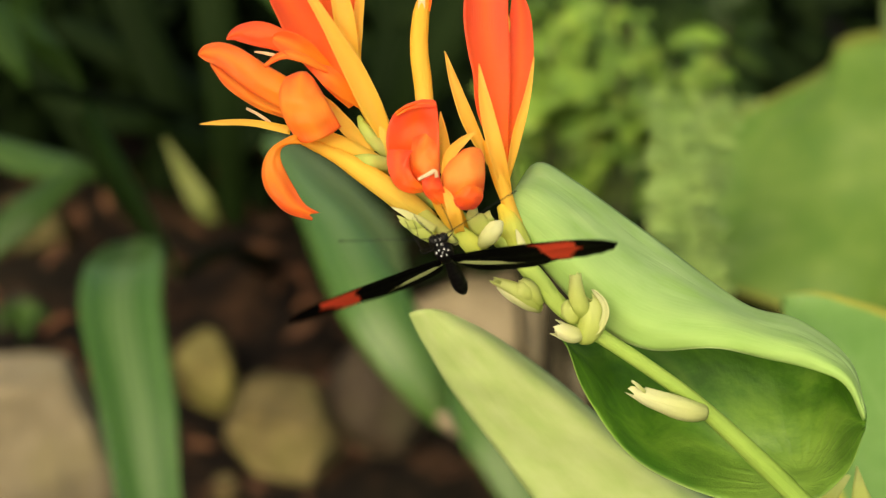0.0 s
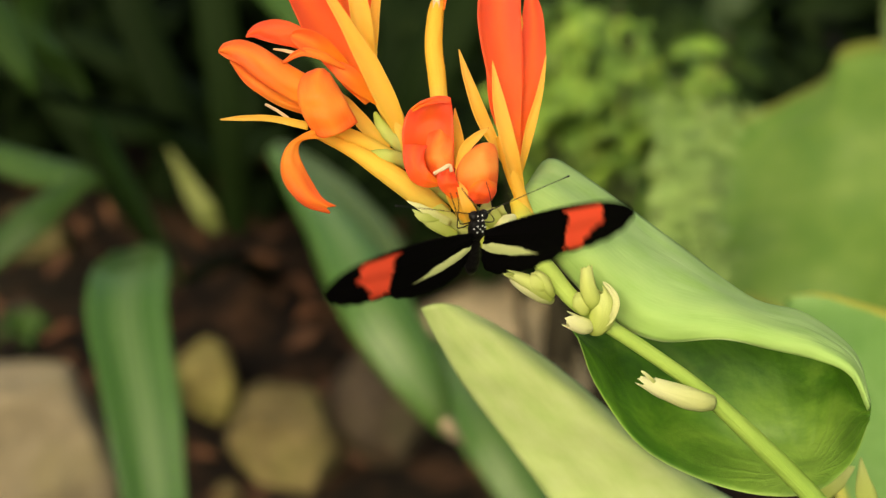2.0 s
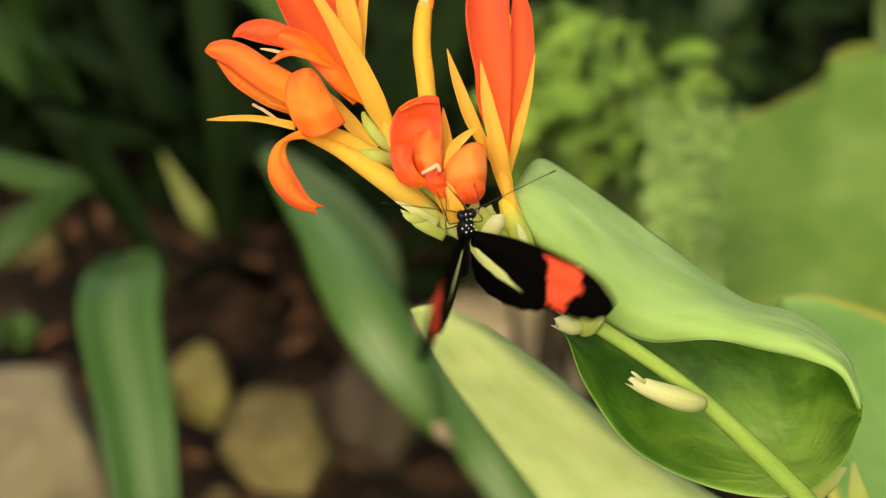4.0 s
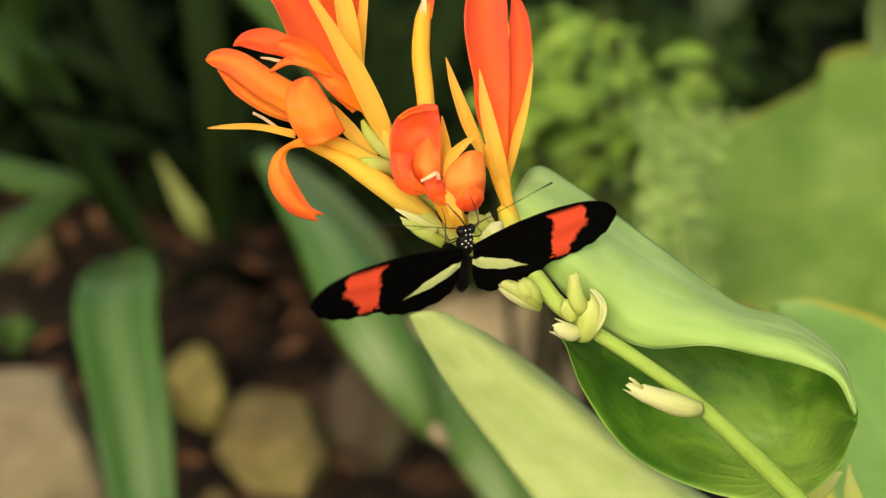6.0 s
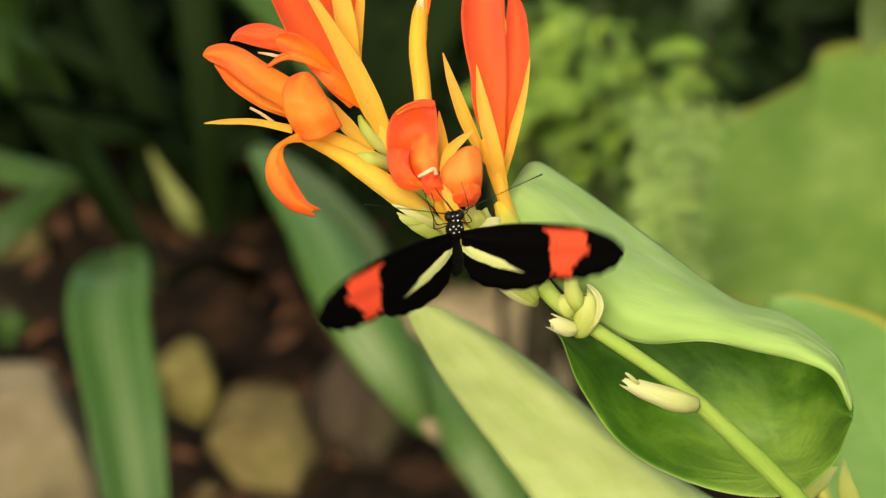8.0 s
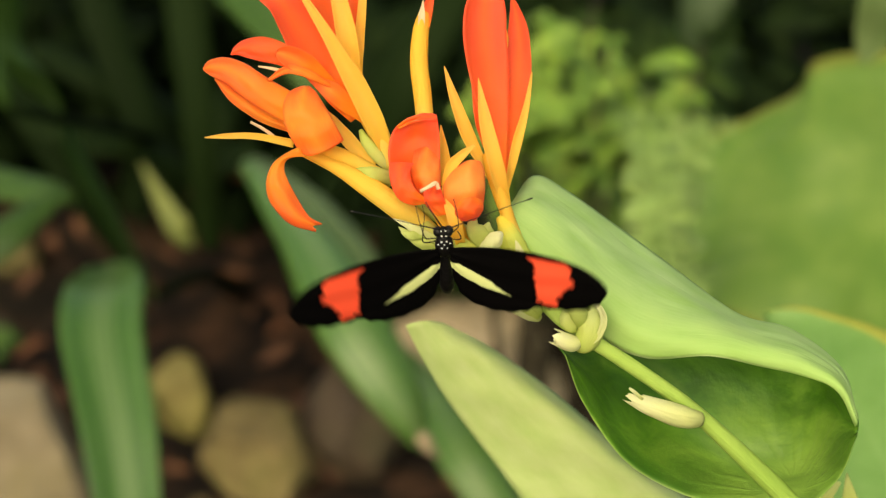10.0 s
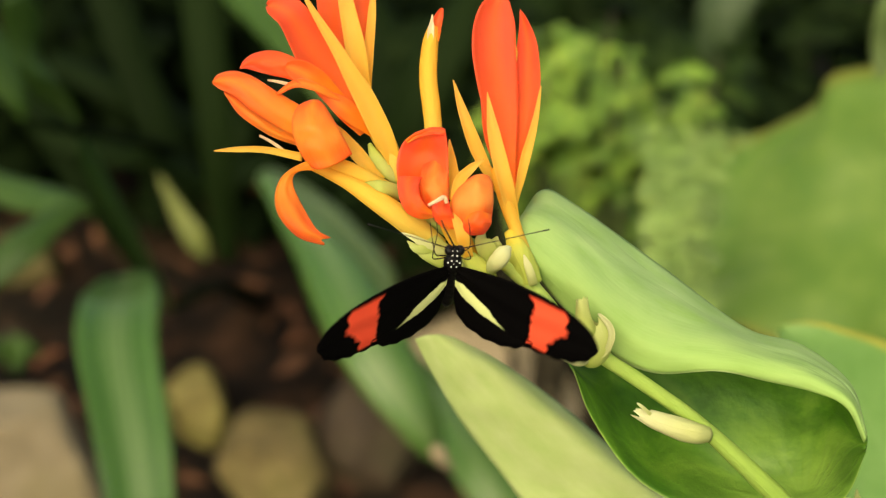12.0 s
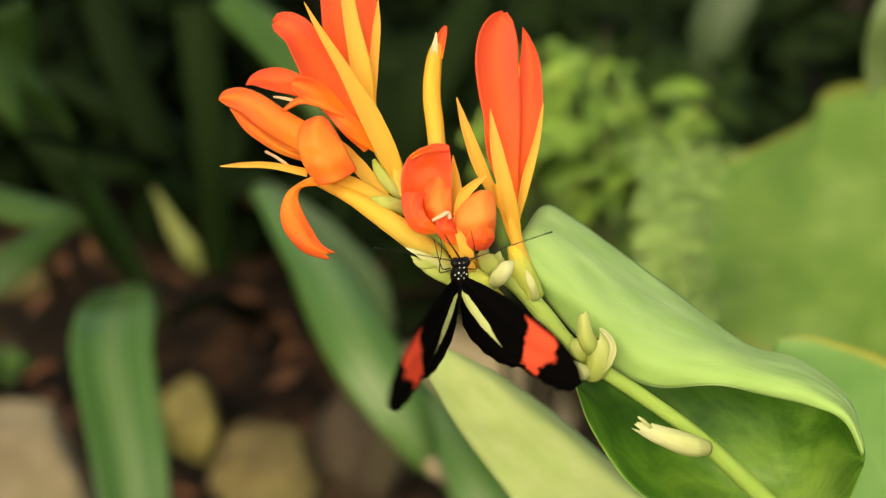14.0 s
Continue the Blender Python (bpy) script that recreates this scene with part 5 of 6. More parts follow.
# torn sheaths and spent flower stubs on the lower stem
for mat, name, ragged, span, face, seed, pts in [
    ("cream", "spent_bud", 0.40, 360, 0, 1, [(5.36, -3.24, -0.12, 0.160), (5.04, -3.18, 0.06, 0.222), (4.70, -3.08, 0.14, 0.225), (4.30, -2.94, 0.17, 0.190), (3.98, -2.81, 0.19, 0.150), (3.62, -2.64, 0.19, 0.140)]),
    ("bract", "spent_bud", 0.30, 360, 0, 2, [(2.90, -1.23, 0.19, 0.118), (2.80, -1.05, 0.34, 0.176), (2.72, -0.84, 0.39, 0.164), (2.69, -0.60, 0.40, 0.129), (2.68, -0.42, 0.40, 0.117), (2.67, -0.19, 0.40, 0.082)]),
    ("bract", "sheath", 0.16, 360, 0, 3, [(2.80, -1.76, 0.04, 0.083), (2.93, -1.64, 0.14, 0.201), (3.03, -1.40, 0.19, 0.271), (3.06, -1.14, 0.19, 0.260), (3.01, -0.93, 0.19, 0.177), (2.96, -0.80, 0.19, 0.094)]),
    ("cream", "spent_flower", 0.34, 360, 0, 4, [(2.84, -1.61, 0.09, 0.106), (2.66, -1.63, 0.24, 0.165), (2.47, -1.56, 0.29, 0.165), (2.31, -1.48, 0.29, 0.153), (2.15, -1.42, 0.29, 0.141)]),
    ("bract", "spent_bud", 0.22, 360, 0, 5, [(1.96, -1.06, -0.01, 0.095), (1.76, -0.90, 0.14, 0.154), (1.56, -0.75, 0.20, 0.153), (1.32, -0.63, 0.20, 0.118), (1.11, -0.55, 0.20, 0.083), (0.95, -0.49, 0.20, 0.059)]),
    ("cream", "sheath", 0.20, 200, 0, 6, [(1.99, -1.11, -0.11, 0.083), (1.78, -0.98, 0.04, 0.166), (1.53, -0.86, 0.10, 0.166), (1.28, -0.71, 0.10, 0.118), (1.07, -0.58, 0.10, 0.059)]),
    ("bract", "spent_bud", 0.20, 360, 0, 7, [(1.99, -1.00, 0.09, 0.071), (1.85, -0.81, 0.20, 0.142), (1.72, -0.63, 0.20, 0.142), (1.58, -0.50, 0.10, 0.059)]),
]:
    part(name, husk(pts, ragged, span, face, seed), M[mat], canna)
part("rim", ribbon([(2.92, -1.68, 0.24, 0.035), (3.17, -1.51, 0.41, 0.059), (3.29, -1.22, 0.47, 0.076), (3.26, -0.97, 0.44, 0.070), (3.12, -0.78, 0.39, 0.047), (3.02, -0.71, 0.35, 0.024)], 0.5, 20, 0.03, 24, 8, (0, 0, 1), 0.25, 3), M["cream"], canna, "cream coloured curled rim of a sheath")
part("bud", tube([(0.78, 0.15, 0.05, 0.071), (0.85, 0.27, 0.25, 0.152), (0.97, 0.42, 0.35, 0.186), (1.08, 0.56, 0.35, 0.163), (1.19, 0.67, 0.30, 0.058)], 16, 20, 0.8, lumps=0.12, seed=4), M["cream"], canna, "small ivory green flower bud")
part("stigma", ribbon([(2.55, -1.58, 0.29, 0.047), (2.39, -1.51, 0.39, 0.070), (2.28, -1.47, 0.39, 0.035)], 0.3, 0, 0.03, 12, 6), M["yellow"], canna)
part("filament", ribbon([(4.11, -2.78, 0.34, 0.035), (3.94, -2.63, 0.44, 0.035), (3.82, -2.54, 0.44, 0.023)], 0.3, 0, 0.03, 12, 6), M["cream"], canna)


# ---- butterfly ----
butterfly = tagged(new("butterfly"), "black butterfly with red and yellow wing bands on canna flower", "butterfly")
CM = 0.01


def ball(rx, ry, rz, where, bump=0.05, seed=0, sub=3):
    bm = bmesh.new()
    bmesh.ops.create_icosphere(bm, subdivisions=sub, radius=1.0)
    for v in bm.verts:
        k = 1 + bump * noise.noise(v.co * 4 + Vector((seed, 0, 0)))
        v.co = Vector((v.co.x * rx * k + where[0], v.co.y * ry * k + where[1], v.co.z * rz * k + where[2])) * CM
    for f in bm.faces:
        f.smooth = True
    return bm


def cm(rows):
    return [tuple(c * CM for c in r) for r in rows]


thorax = part("thorax", ball(0.19, 0.31, 0.17, (0, 0.12, 0), 0.12, 1), M["fur"], butterfly)
head = part("head", ball(0.13, 0.13, 0.12, (0, 0.50, 0.02), 0.10, 2), M["fur"], butterfly)
for sd in (-1, 1):
    part("eye", ball(0.100, 0.115, 0.11, (sd * 0.105, 0.52, 0.01), 0.02, 3), M["chitin"], head, "glossy dark eye")
abdomen = part("abdomen", tube(cm([(0, -0.08, 0, 0.085), (0, -0.42, -0.02, 0.115), (0, -0.82, -0.06, 0.158), (0, -1.12, -0.10, 0.140), (0, -1.32, -0.12, 0.055)]), 16, 26, 1.0, None, True, 0.08), M["fur"], butterfly)
for x, y, z, r in [(-0.045, 0.60, 0.10, 0.014), (0.045, 0.60, 0.10, 0.014), (-0.04, 0.50, 0.135, 0.017), (0.05, 0.49, 0.135, 0.019), (-0.05, 0.36, 0.155, 0.019), (0.055, 0.36, 0.155, 0.017), (-0.12, 0.28, 0.135, 0.018), (0.12, 0.28, 0.135, 0.016), (-0.05, 0.20, 0.172, 0.019), (0.06, 0.20, 0.172, 0.016), (0.0, 0.29, 0.172, 0.014)]:
    part("white_spot", ball(r, r * 1.2, r * 0.6, (x, y, z), 0.1, 5, 2), M["white"], thorax if y < 0.4 else head, "small white spot")
for sd in (-1, 1):
    an = part("antenna", tube(cm([(sd * 0.05, 0.60, 0.06, 0.020), (sd * 0.50, 0.82, 0.10, 0.010), (sd * 1.07, 1.06, 0.12, 0.009), (sd * 1.60, 1.26, 0.12, 0.011), (sd * 1.80, 1.33, 0.12, 0.021)]), 6, 20, 1.0, None, True), M["chitin"], butterfly)
for rows in (
    [(-0.12, 0.26, -0.08, 0.015), (-0.24, 0.32, -0.02, 0.013), (-0.35, 0.36, 0.02, 0.012), (-0.40, 0.46, 0.00, 0.011), (-0.47, 0.74, -0.14, 0.009), (-0.52, 0.96, -0.32, 0.007)],
    [(-0.14, 0.18, -0.10, 0.015), (-0.30, 0.20, -0.04, 0.013), (-0.42, 0.26, 0.00, 0.012), (-0.41, 0.46, -0.06, 0.010), (-0.36, 0.74, -0.22, 0.008), (-0.38, 0.92, -0.36, 0.007)],
    [(0.12, 0.26, -0.06, 0.015), (0.24, 0.26, 0.00, 0.013), (0.34, 0.29, 0.02, 0.012), (0.33, 0.36, -0.02, 0.010), (0.28, 0.42, -0.08, 0.008)],
    [(0.12, 0.34, -0.08, 0.015), (0.24, 0.46, -0.06, 0.013), (0.31, 0.56, -0.08, 0.011), (0.30, 0.78, -0.22, 0.009), (0.25, 1.02, -0.40, 0.007)],
):
    part("leg", tube(cm(rows), 6, 24, 1.0, None, True), M["chitin"], butterfly)
part("proboscis", tube(cm([(0, 0.60, 0.0, 0.018), (-0.05, 0.72, 0.03, 0.016), (-0.14, 0.90, 0.0, 0.015), (-0.25, 1.03, -0.14, 0.012), (-0.30, 1.08, -0.28, 0.009)]), 6, 18, 1.0, None, True), M["chitin"], butterfly)
for sd in (-1, 1):
    part("palp", tube(cm([(sd * 0.03, 0.58, 0.05, 0.020), (sd * 0.05, 0.66, 0.09, 0.018), (sd * 0.06, 0.73, 0.10, 0.008)]), 6, 10, 1.0, None, True), M["fur"], head)


def wing_sheet(lead, trail, sd, lift, camber, n=44, m=16, seed=0):
    """A wing between its leading and trailing edge, in the wing's plane, with scalloped margin and slight camber."""
    a, b = spline([(x, y, 0) for x, y in lead], n), spline([(x, y, 0) for x, y in trail], n)
    grid, uvs = [], []
    for i in range(n + 1):
        gr, ur = [], []
        for j in range(m + 1):
            f = j / m
            p = a[i] * (1 - f) + b[i] * f
            if f > 0.9:
                p = p + unit(b[i] - a[i]) * 0.035 * math.sin(i * 1.45) * (0.3 + 0.7 * i / n) * (f - 0.9) * 10
            z = lift + camber * math.sin(math.pi * f) * (1 - i / n) - 0.03 * (p[0] / 3.3) ** 2 + 0.012 * math.sin(f * 15 + i * 0.1)
            gr.append((sd * p[0] * CM, p[1] * CM, z * CM))
            ur.append((p[0] / 4 + 0.1, p[1] / 4 + 0.6))
        grid.append(gr)
        uvs.append(ur)
    return sheet(np.array(grid), 0.00009, None, uvs)


wings = []
for sd in (-1, 1):
    w = part("wing", wing_sheet([(0, 0.10), (0.5, 0.27), (1.1, 0.42), (1.8, 0.48), (2.5, 0.42), (3.0, 0.22), (3.27, -0.08), (3.31, -0.24)],
                                [(0, -0.12), (0.45, -0.50), (1.0, -0.92), (1.55, -1.12), (2.1, -1.08), (2.65, -0.95), (3.08, -0.68), (3.28, -0.32)], sd, 0.02, 0.05), M["fore"], butterfly, "black forewing with a red band")
    part("hindwing", wing_sheet([(0, 0.0), (0.4, -0.05), (0.9, -0.15), (1.4, -0.32), (1.78, -0.58), (1.95, -0.88)],
                                [(0, -0.30), (0.05, -0.90), (0.28, -1.32), (0.85, -1.48), (1.48, -1.34), (1.94, -0.96)], sd, 0.03, 0.04, 32, 16), M["hind"], w, "black hindwing with a pale yellow stripe")
    wings.append(w)


def motions():
    """The butterfly shifts at the flower and beats its wings."""
    walk(butterfly, [(t, pose(*p)) for t, *p in [
        (0, 0.00063, -0.00970, 0.95667, 101.4, -17.5, 2.3),
        (0.1, 0.00025, -0.00937, 0.95707, 95.2, -13.1, 5.5),
        (0.2, 0.00030, -0.00962, 0.95668, 99.9, -13.6, 6.9),
        (0.3, 0.00038, -0.00995, 0.95619, 105.8, -8.2, 7.5),
        (0.4, 0.00051, -0.01006, 0.95610, 109.3, -6.5, 7.6),
        (0.5, 0.00053, -0.00991, 0.95646, 106.5, -7.6, 7.6),
        (0.6, 0.00018, -0.01000, 0.95657, 103.7, -12.5, 6.8),
        (0.7, 0.00001, -0.01018, 0.95658, 100.6, -14.2, 7.0),
        (0.8, 0.00047, -0.01048, 0.95641, 105.8, -9.5, 10.1),
        (0.9, 0.00114, -0.01054, 0.95649, 105.8, -8.4, 11.4),
        (1, 0.00119, -0.01017, 0.95704, 105.5, -5.6, 12.2),
        (1.1, 0.00114, -0.00978, 0.95743, 106.6, -5.4, 12.3),
        (1.2, 0.00206, -0.00950, 0.95756, 105.0, -10.3, 12.5),
        (1.3, 0.00204, -0.00913, 0.95779, 100.3, -7.3, 14.8),
        (1.4, 0.00210, -0.00857, 0.95839, 93.5, -5.4, 14.5),
        (1.5, 0.00242, -0.00853, 0.95842, 97.5, -1.0, 14.9),
        (1.6, 0.00237, -0.00889, 0.95819, 102.8, 2.5, 14.8),
        (1.7, 0.00252, -0.00940, 0.95796, 98.8, 8.1, 14.3),
        (1.8, 0.00233, -0.00965, 0.95817, 101.9, 2.7, 13.9),
        (1.9, 0.00325, -0.00917, 0.95933, 102.3, 2.8, 16.8),
        (2, 0.00384, -0.00893, 0.95985, 102.2, -0.1, 17.5),
        (2.1, 0.00393, -0.00882, 0.95988, 100.7, -3.9, 16.0),
        (2.2, 0.00397, -0.00852, 0.95994, 99.0, -4.4, 15.1),
        (2.3, 0.00393, -0.00840, 0.95964, 98.1, -2.0, 16.4),
        (2.4, 0.00313, -0.00831, 0.95933, 99.1, -3.1, 15.7),
        (2.5, 0.00275, -0.00850, 0.95872, 101.8, -3.7, 15.8),
        (2.6, 0.00249, -0.00889, 0.95803, 102.6, -4.1, 15.4),
        (2.7, 0.00263, -0.00876, 0.95822, 103.3, -4.3, 15.3),
        (2.8, 0.00236, -0.00868, 0.95844, 102.6, -4.6, 15.6),
        (2.9, 0.00275, -0.00849, 0.95878, 101.1, -2.3, 17.5),
        (3, 0.00351, -0.00785, 0.95972, 96.8, -4.0, 17.5),
        (3.1, 0.00358, -0.00805, 0.95942, 98.0, -4.8, 16.9),
        (3.2, 0.00363, -0.00811, 0.95934, 96.6, -3.6, 17.3),
        (3.3, 0.00363, -0.00811, 0.95934, 96.6, -3.6, 17.4),
        (3.4, 0.00366, -0.00811, 0.95932, 96.6, -3.4, 17.4),
        (3.5, 0.00368, -0.00812, 0.95931, 96.6, -3.1, 17.5),
        (3.6, 0.00373, -0.00814, 0.95928, 96.6, -2.7, 17.7),
        (3.7, 0.00378, -0.00814, 0.95926, 96.6, -2.2, 17.9),
        (3.8, 0.00384, -0.00815, 0.95922, 96.6, -1.6, 18.1),
        (3.9, 0.00390, -0.00817, 0.95919, 96.6, -1.0, 18.3),
        (4, 0.00398, -0.00818, 0.95915, 96.6, -0.3, 18.5),
        (4.1, 0.00405, -0.00820, 0.95912, 96.6, 0.4, 18.8),
        (4.2, 0.00412, -0.00822, 0.95908, 96.7, 1.1, 19.0),
        (4.3, 0.00420, -0.00824, 0.95905, 96.7, 1.8, 19.3),
        (4.4, 0.00427, -0.00825, 0.95903, 96.7, 2.5, 19.6),
        (4.5, 0.00434, -0.00827, 0.95900, 96.7, 3.2, 19.8),
        (4.6, 0.00441, -0.00828, 0.95898, 96.8, 3.9, 20.1),
        (4.7, 0.00446, -0.00829, 0.95897, 96.8, 4.5, 20.3),
        (4.8, 0.00451, -0.00831, 0.95897, 96.8, 5.1, 20.5),
        (4.9, 0.00455, -0.00832, 0.95897, 96.9, 5.5, 20.7),
        (5, 0.00458, -0.00833, 0.95899, 96.9, 5.9, 20.8),
        (5.1, 0.00460, -0.00834, 0.95901, 96.9, 6.2, 20.9),
        (5.2, 0.00460, -0.00834, 0.95905, 96.9, 6.4, 21.0),
        (5.3, 0.00458, -0.00834, 0.95911, 96.9, 6.5, 21.0),
        (5.4, 0.00449, -0.00817, 0.95943, 94.7, 7.6, 21.0),
        (5.5, 0.00402, -0.00842, 0.95916, 97.3, 1.3, 21.3),
        (5.6, 0.00366, -0.00865, 0.95892, 99.6, -0.6, 21.7),
        (5.7, 0.00421, -0.00899, 0.95855, 99.4, 0.3, 22.8),
        (5.8, 0.00420, -0.00916, 0.95845, 97.7, -2.1, 22.7),
        (5.9, 0.00424, -0.00953, 0.95806, 98.5, -1.9, 21.4),
        (6, 0.00408, -0.00946, 0.95830, 98.5, -2.6, 20.8),
        (6.1, 0.00396, -0.00965, 0.95808, 97.9, -1.7, 20.7),
        (6.2, 0.00370, -0.01013, 0.95734, 100.2, -3.2, 18.3),
        (6.3, 0.00372, -0.01031, 0.95694, 99.2, -3.8, 16.8),
        (6.4, 0.00399, -0.01058, 0.95635, 105.1, -5.2, 15.7),
        (6.5, 0.00384, -0.01004, 0.95691, 105.9, -5.0, 15.7),
        (6.6, 0.00382, -0.01043, 0.95611, 106.2, -2.5, 17.2),
        (6.7, 0.00392, -0.01018, 0.95618, 104.5, -1.7, 17.8),
        (6.8, 0.00450, -0.00955, 0.95681, 102.9, -4.8, 17.4),
        (6.9, 0.00466, -0.00911, 0.95721, 101.9, -6.2, 17.4),
        (7, 0.00455, -0.00846, 0.95798, 101.0, -4.9, 18.6),
        (7.1, 0.00433, -0.00813, 0.95848, 98.4, -5.6, 17.4),
        (7.2, 0.00340, -0.00754, 0.95951, 99.2, -5.1, 14.6),
        (7.3, 0.00347, -0.00715, 0.96031, 101.0, -3.3, 13.8),
        (7.4, 0.00367, -0.00743, 0.96014, 103.4, -1.9, 13.5),
        (7.5, 0.00358, -0.00834, 0.95897, 103.0, -2.8, 13.2),
        (7.6, 0.00334, -0.00855, 0.95873, 101.4, -4.4, 12.5),
        (7.7, 0.00275, -0.00801, 0.95949, 98.2, -4.1, 11.3),
        (7.8, 0.00277, -0.00797, 0.95950, 98.2, -4.2, 11.2),
        (7.9, 0.00274, -0.00794, 0.95954, 98.1, -4.3, 11.1),
        (8, 0.00267, -0.00790, 0.95960, 98.1, -4.5, 10.8),
        (8.1, 0.00258, -0.00788, 0.95968, 98.0, -4.7, 10.5),
        (8.2, 0.00245, -0.00786, 0.95978, 98.0, -5.1, 10.1),
        (8.3, 0.00229, -0.00785, 0.95988, 98.0, -5.4, 9.7),
        (8.4, 0.00211, -0.00785, 0.95998, 97.9, -5.8, 9.2),
        (8.5, 0.00193, -0.00784, 0.96010, 97.8, -6.2, 8.6),
        (8.6, 0.00173, -0.00784, 0.96020, 97.7, -6.7, 8.1),
        (8.7, 0.00152, -0.00785, 0.96030, 97.7, -7.0, 7.5),
        (8.8, 0.00133, -0.00785, 0.96037, 97.6, -7.5, 6.9),
        (8.9, 0.00113, -0.00786, 0.96043, 97.5, -8.0, 6.4),
        (9, 0.00094, -0.00787, 0.96048, 97.4, -8.4, 5.8),
        (9.1, 0.00076, -0.00788, 0.96050, 97.4, -8.9, 5.3),
        (9.2, 0.00061, -0.00789, 0.96049, 97.3, -9.3, 4.8),
        (9.3, 0.00049, -0.00791, 0.96044, 97.3, -9.6, 4.4),
        (9.4, 0.00039, -0.00793, 0.96036, 97.2, -10.0, 4.0),
        (9.5, 0.00033, -0.00793, 0.96024, 97.1, -10.3, 3.7),
        (9.6, 0.00031, -0.00794, 0.96006, 97.1, -10.5, 3.4),
        (9.7, 0.00033, -0.00795, 0.95983, 97.0, -10.6, 3.3),
        (9.8, 0.00041, -0.00796, 0.95955, 96.9, -10.7, 3.2),
        (9.9, -0.00066, -0.00759, 0.95913, 97.9, -4.7, 1.4),
        (10, 0.00000, -0.00722, 0.95889, 98.1, -3.6, 1.9),
        (10.1, 0.00015, -0.00700, 0.95942, 97.6, -7.1, 2.6),
        (10.2, 0.00074, -0.00713, 0.95961, 100.0, -5.3, 3.5),
        (10.3, 0.00097, -0.00761, 0.95932, 102.4, -4.1, 4.5),
        (10.4, 0.00038, -0.00754, 0.95973, 101.5, -4.0, 3.6),
        (10.5, -0.00042, -0.00739, 0.96001, 102.1, -5.8, 1.2),
        (10.6, -0.00064, -0.00708, 0.96021, 101.3, -5.4, 0.7),
        (10.7, -0.00034, -0.00687, 0.96009, 101.3, -4.1, 0.7),
        (10.8, -0.00050, -0.00646, 0.96015, 99.1, -4.8, 0.0),
        (10.9, 0.00018, -0.00629, 0.95994, 99.3, -4.0, 0.5),
        (11, 0.00027, -0.00611, 0.95999, 102.9, -5.3, 1.8),
        (11.1, 0.00019, -0.00653, 0.95940, 102.4, -2.4, 1.2),
        (11.2, 0.00059, -0.00711, 0.95873, 104.4, 0.6, 1.4),
        (11.3, 0.00064, -0.00735, 0.95859, 106.4, 2.9, 1.5),
        (11.4, 0.00009, -0.00766, 0.95835, 105.8, 6.0, 0.3),
        (11.5, -0.00015, -0.00770, 0.95844, 105.2, 6.6, 2.0),
        (11.6, 0.00045, -0.00735, 0.95890, 105.1, 5.4, 4.1),
        (11.7, 0.00027, -0.00747, 0.95856, 105.5, 4.9, 4.0),
        (11.8, 0.00040, -0.00730, 0.95856, 105.0, 3.3, 5.3),
        (11.9, 0.00006, -0.00745, 0.95814, 106.0, 5.3, 2.9),
        (12, -0.00006, -0.00736, 0.95817, 103.5, 4.3, 3.6),
        (12.1, -0.00013, -0.00753, 0.95801, 104.9, 2.8, 3.4),
        (12.2, -0.00012, -0.00760, 0.95813, 105.3, 4.2, 4.4),
        (12.3, -0.00028, -0.00739, 0.95867, 105.2, 4.9, 5.6),
        (12.4, 0.00005, -0.00718, 0.95921, 103.2, 4.3, 8.0),
        (12.5, 0.00037, -0.00675, 0.95994, 104.9, 2.2, 7.9),
        (12.6, 0.00062, -0.00748, 0.95885, 103.7, 1.7, 7.7),
        (12.7, 0.00050, -0.00803, 0.95789, 104.6, 4.0, 5.4),
        (12.8, 0.00006, -0.00805, 0.95767, 104.0, 3.2, 7.0),
        (12.9, -0.00001, -0.00798, 0.95761, 104.1, 3.8, 8.4),
        (13, 0.00052, -0.00772, 0.95796, 103.8, 0.6, 9.0),
        (13.1, 0.00049, -0.00762, 0.95830, 103.8, -1.8, 7.3),
        (13.2, 0.00042, -0.00809, 0.95797, 104.6, -1.1, 5.5),
        (13.3, 0.00128, -0.00800, 0.95848, 104.5, -2.2, 6.9),
        (13.4, 0.00107, -0.00829, 0.95841, 102.7, -2.3, 5.8),
        (13.5, 0.00092, -0.00809, 0.95886, 102.4, -5.6, 7.1),
        (13.6, 0.00086, -0.00784, 0.95925, 102.0, -6.1, 7.3),
        (13.7, 0.00043, -0.00751, 0.95970, 100.5, -3.7, 8.1),
        (13.8, 0.00008, -0.00688, 0.96056, 99.4, -1.6, 8.8),
        (13.9, 0.00039, -0.00758, 0.95950, 102.7, 0.1, 9.4),
        (14, 0.00063, -0.00769, 0.95926, 104.7, -0.2, 9.2),
    ]])
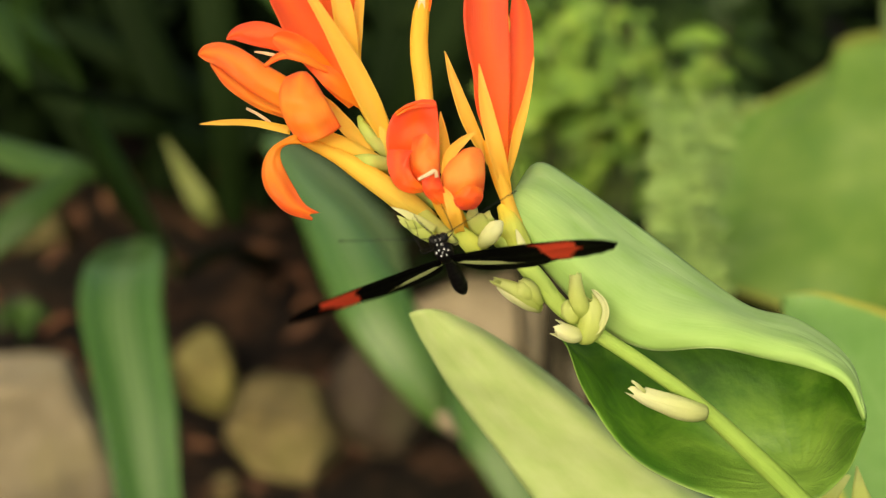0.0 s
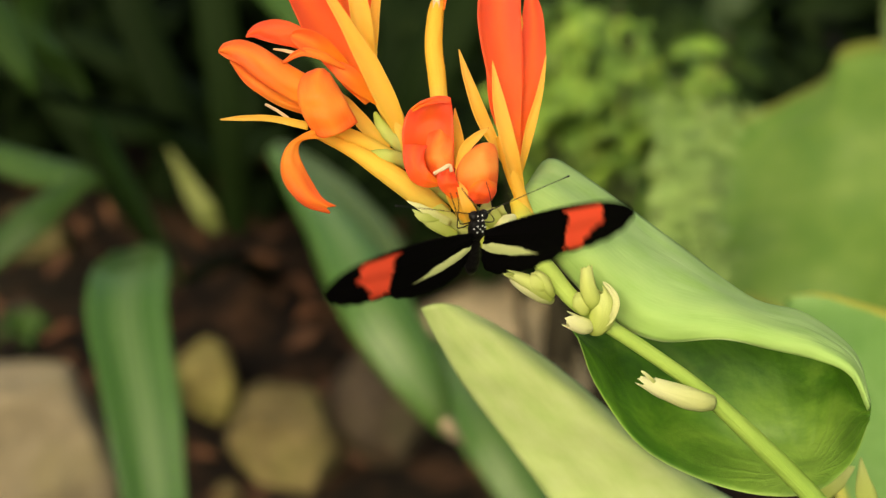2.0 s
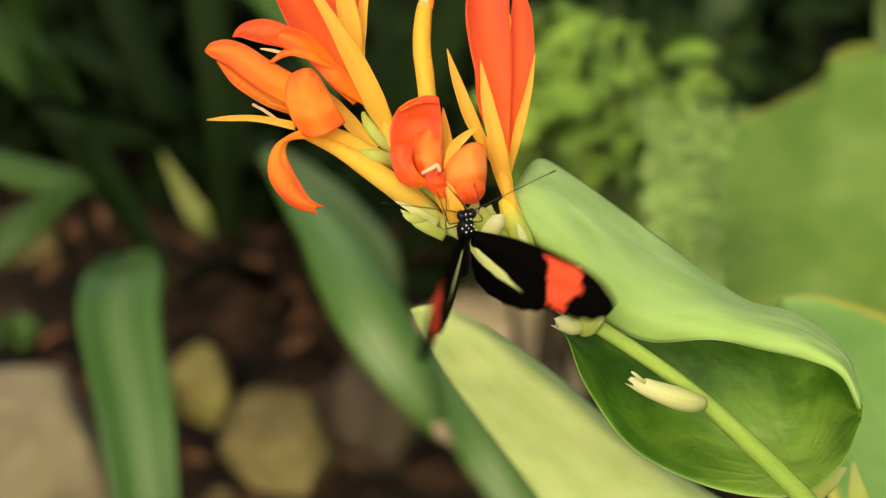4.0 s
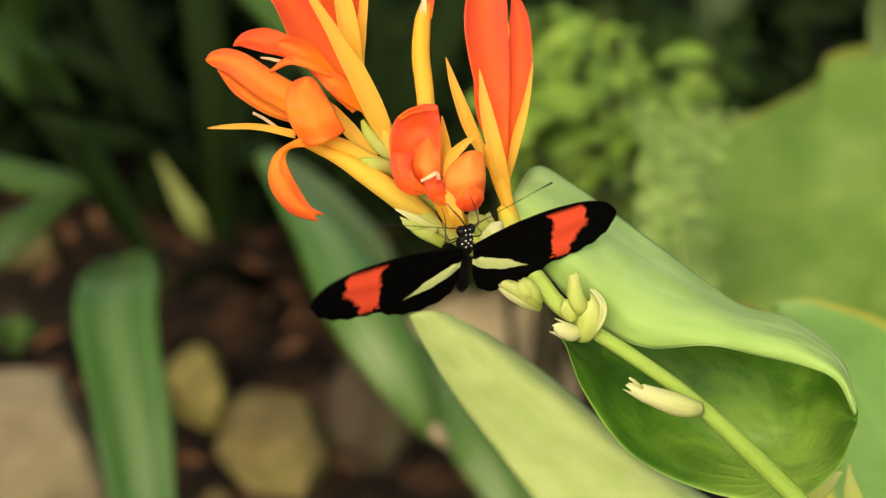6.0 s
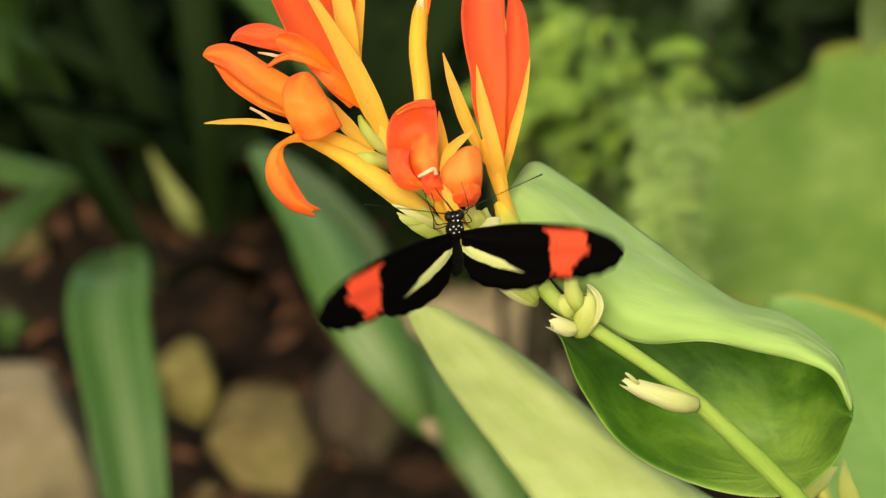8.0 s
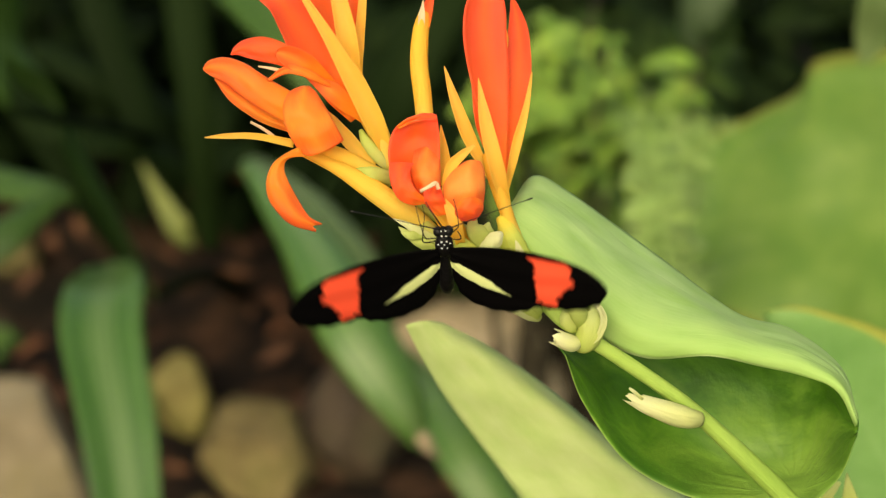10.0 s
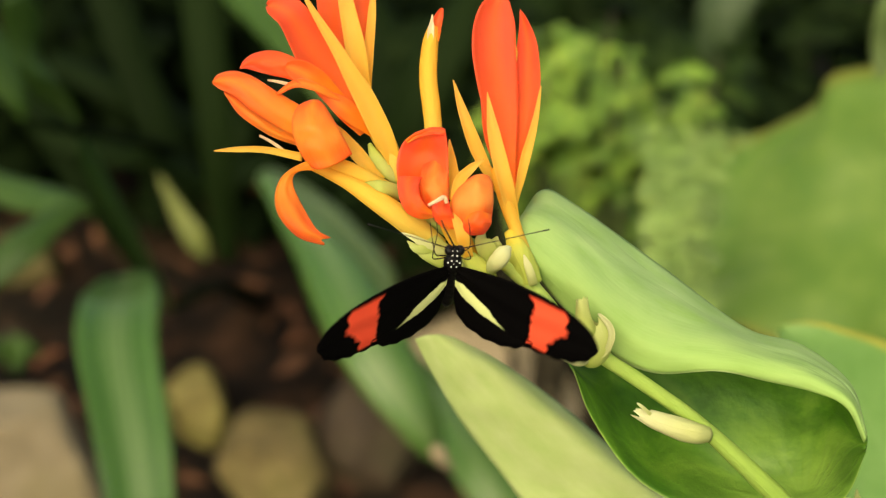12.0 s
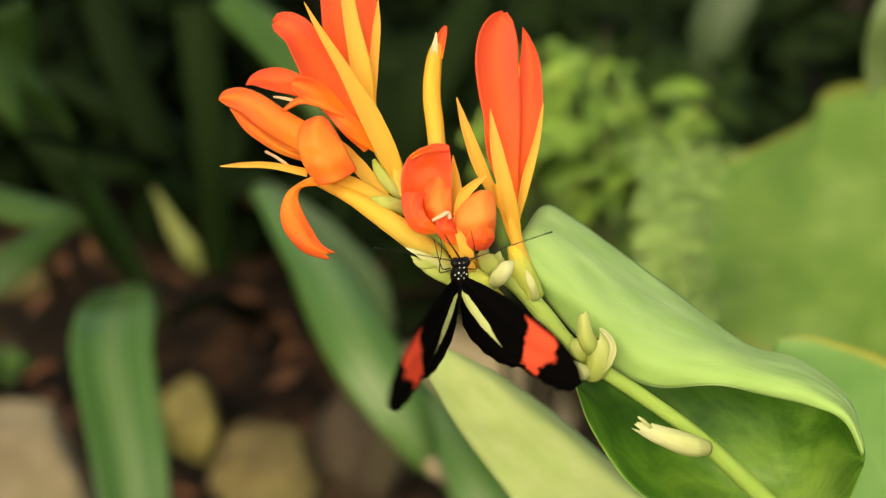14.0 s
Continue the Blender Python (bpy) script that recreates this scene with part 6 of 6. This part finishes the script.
    beats = [
        (0, 9, 14, 33, 27), (0.1, 37, 32, 33, 31), (0.2, 69, 63, 11, 11), (0.3, 79, 73, 12, 23), (0.4, 86, 80, 6, 20), (0.5, 82, 77, 10, 23), (0.6, 62, 60, 12, 8), (0.7, 46, 46, 23, 16),
        (0.8, 22, 12, 22, 23), (0.9, -2, -10, 21, 22), (1, -17, -27, 23, 15), (1.1, -20, -27, 22, 14), (1.2, -8, -13, 19, 17), (1.3, 14, 3, 12, 13), (1.4, 57, 51, 8, 9), (1.5, 73, 64, 4, 6),
        (1.6, 82, 75, 3, 4), (1.7, 74, 72, 2, 2), (1.8, 51, 52, 2, 2), (1.9, 36, 26, 3, 3), (2, 12, 1, 6, 4), (2.1, -5, -10, 3, 3), (2.2, -9, -10, 2, 2), (2.3, 10, 2, 1, 1),
        (2.4, 41, 37, 0, 1), (2.5, 61, 54, 0, 1), (2.6, 72, 66, 0, 1), (2.7, 62, 57, 0, 1), (2.8, 39, 35, 1, 1), (2.9, 25, 15, 2, 1), (3, 6, -3, 4, 1), (3.1, -10, -14, 2, 1),
        (3.2, -4, -10, 1, 1), (3.3, 41, 35, 1, 1), (3.4, 68, 62, 1, 1), (3.5, 65, 59, 1, 1), (3.6, 35, 29, 1, 1), (3.7, 4, -2, 1, 1), (3.8, -1, -7, 1, 1), (3.9, 25, 19, 1, 1),
        (4, 58, 52, 1, 1), (4.1, 71, 65, 1, 1), (4.2, 51, 45, 0, 1), (4.3, 16, 10, 0, 0), (4.4, -3, -9, 0, 0), (4.5, 10, 4, 0, 0), (4.6, 44, 38, 0, 0), (4.7, 69, 63, 0, 0),
        (4.8, 63, 57, 0, 0), (4.9, 32, 26, 0, 0), (5, 2, -4, -1, 0), (5.1, 0, -6, -1, 0), (5.2, 28, 22, -1, 0), (5.3, 67, 59, -1, 0), (5.4, 70, 63, -1, -0), (5.5, 60, 51, -11, -1),
        (5.6, 41, 34, 0, 0), (5.7, 31, 19, 0, 1), (5.8, 13, 2, 1, 1), (5.9, 2, -4, 3, 1), (6, 5, -2, 6, 1), (6.1, 18, 6, 3, 1), (6.2, 38, 32, 1, 1), (6.3, 54, 49, 0, 0),
        (6.4, 61, 57, -1, -0), (6.5, 52, 47, -3, -1), (6.6, 36, 28, -1, -0), (6.7, 25, 17, 0, 1), (6.8, 7, 0, 2, 2), (6.9, 1, -4, 5, 3), (7, 19, 6, 11, 5), (7.1, 35, 24, 5, 3),
        (7.2, 54, 52, 2, 1), (7.3, 66, 62, 0, 0), (7.4, 73, 69, -1, -1), (7.5, 56, 51, -3, -4), (7.6, 46, 39, -2, -2), (7.7, 27, 24, -1, -1), (7.8, 17, 11, -1, -1), (7.9, 10, 4, -1, -1),
        (8, 26, 20, -1, -1), (8.1, 53, 47, -1, -1), (8.2, 69, 63, -1, -1), (8.3, 60, 54, -1, -1), (8.4, 35, 29, -1, -1), (8.5, 13, 7, -1, -0), (8.6, 12, 6, -1, -0), (8.7, 33, 27, 0, -0),
        (8.8, 59, 53, 0, 0), (8.9, 69, 63, 0, 0), (9, 54, 48, 0, 1), (9.1, 27, 21, 0, 1), (9.2, 10, 4, 0, 1), (9.3, 16, 10, 1, 1), (9.4, 41, 35, 1, 1), (9.5, 64, 58, 1, 1),
        (9.6, 67, 61, 1, 1), (9.7, 47, 41, 1, 1), (9.8, 21, 13, 1, 1), (9.9, 7, 11, 2, 2), (10, 23, 24, 3, 3), (10.1, 42, 40, -1, 2), (10.2, 55, 53, -1, 1), (10.3, 71, 65, -1, 1),
        (10.4, 61, 56, -1, 0), (10.5, 40, 43, -1, 0), (10.6, 29, 29, -1, -0), (10.7, 39, 38, -1, -1), (10.8, 52, 53, -2, -1), (10.9, 72, 74, -4, -2), (11, 78, 75, -7, -4), (11.1, 65, 65, -4, -3),
        (11.2, 55, 54, -2, -2), (11.3, 39, 36, -2, -2), (11.4, 25, 33, -1, -2), (11.5, 35, 37, -2, -4), (11.6, 46, 39, -1, -2), (11.7, 59, 61, -1, -2), (11.8, 64, 53, -1, -1), (11.9, 43, 51, -1, -3),
        (12, 38, 35, -2, -4), (12.1, 32, 33, -1, -3), (12.2, 36, 36, -1, -2), (12.3, 53, 55, -2, -2), (12.4, 70, 61, -4, -4), (12.5, 71, 65, -7, -7), (12.6, 61, 53, -4, -4), (12.7, 35, 43, -2, -3),
        (12.8, 27, 23, 0, -2), (12.9, 15, 11, 0, -1), (13, 27, 17, 2, -1), (13.1, 36, 31, 1, -0), (13.2, 40, 45, 0, -0), (13.3, 51, 42, 0, -0), (13.4, 37, 41, 0, -1), (13.5, 30, 22, 1, -1),
        (13.6, 28, 24, 0, -1), (13.7, 48, 44, -1, -1), (13.8, 63, 59, -2, -2), (13.9, 69, 64, -4, -3), (14, 58, 55, -7, -6),
    ]
    walk(wings[0], [(t, pose(-0.0012, 0.0005, 0.0008, 0, a, 0) @ pose(0, 0, 0, c)) for t, a, b, c, d in beats])
    walk(wings[1], [(t, pose(0.0012, 0.0005, 0.0008, 0, -b, 0) @ pose(0, 0, 0, d)) for t, a, b, c, d in beats])


motions()
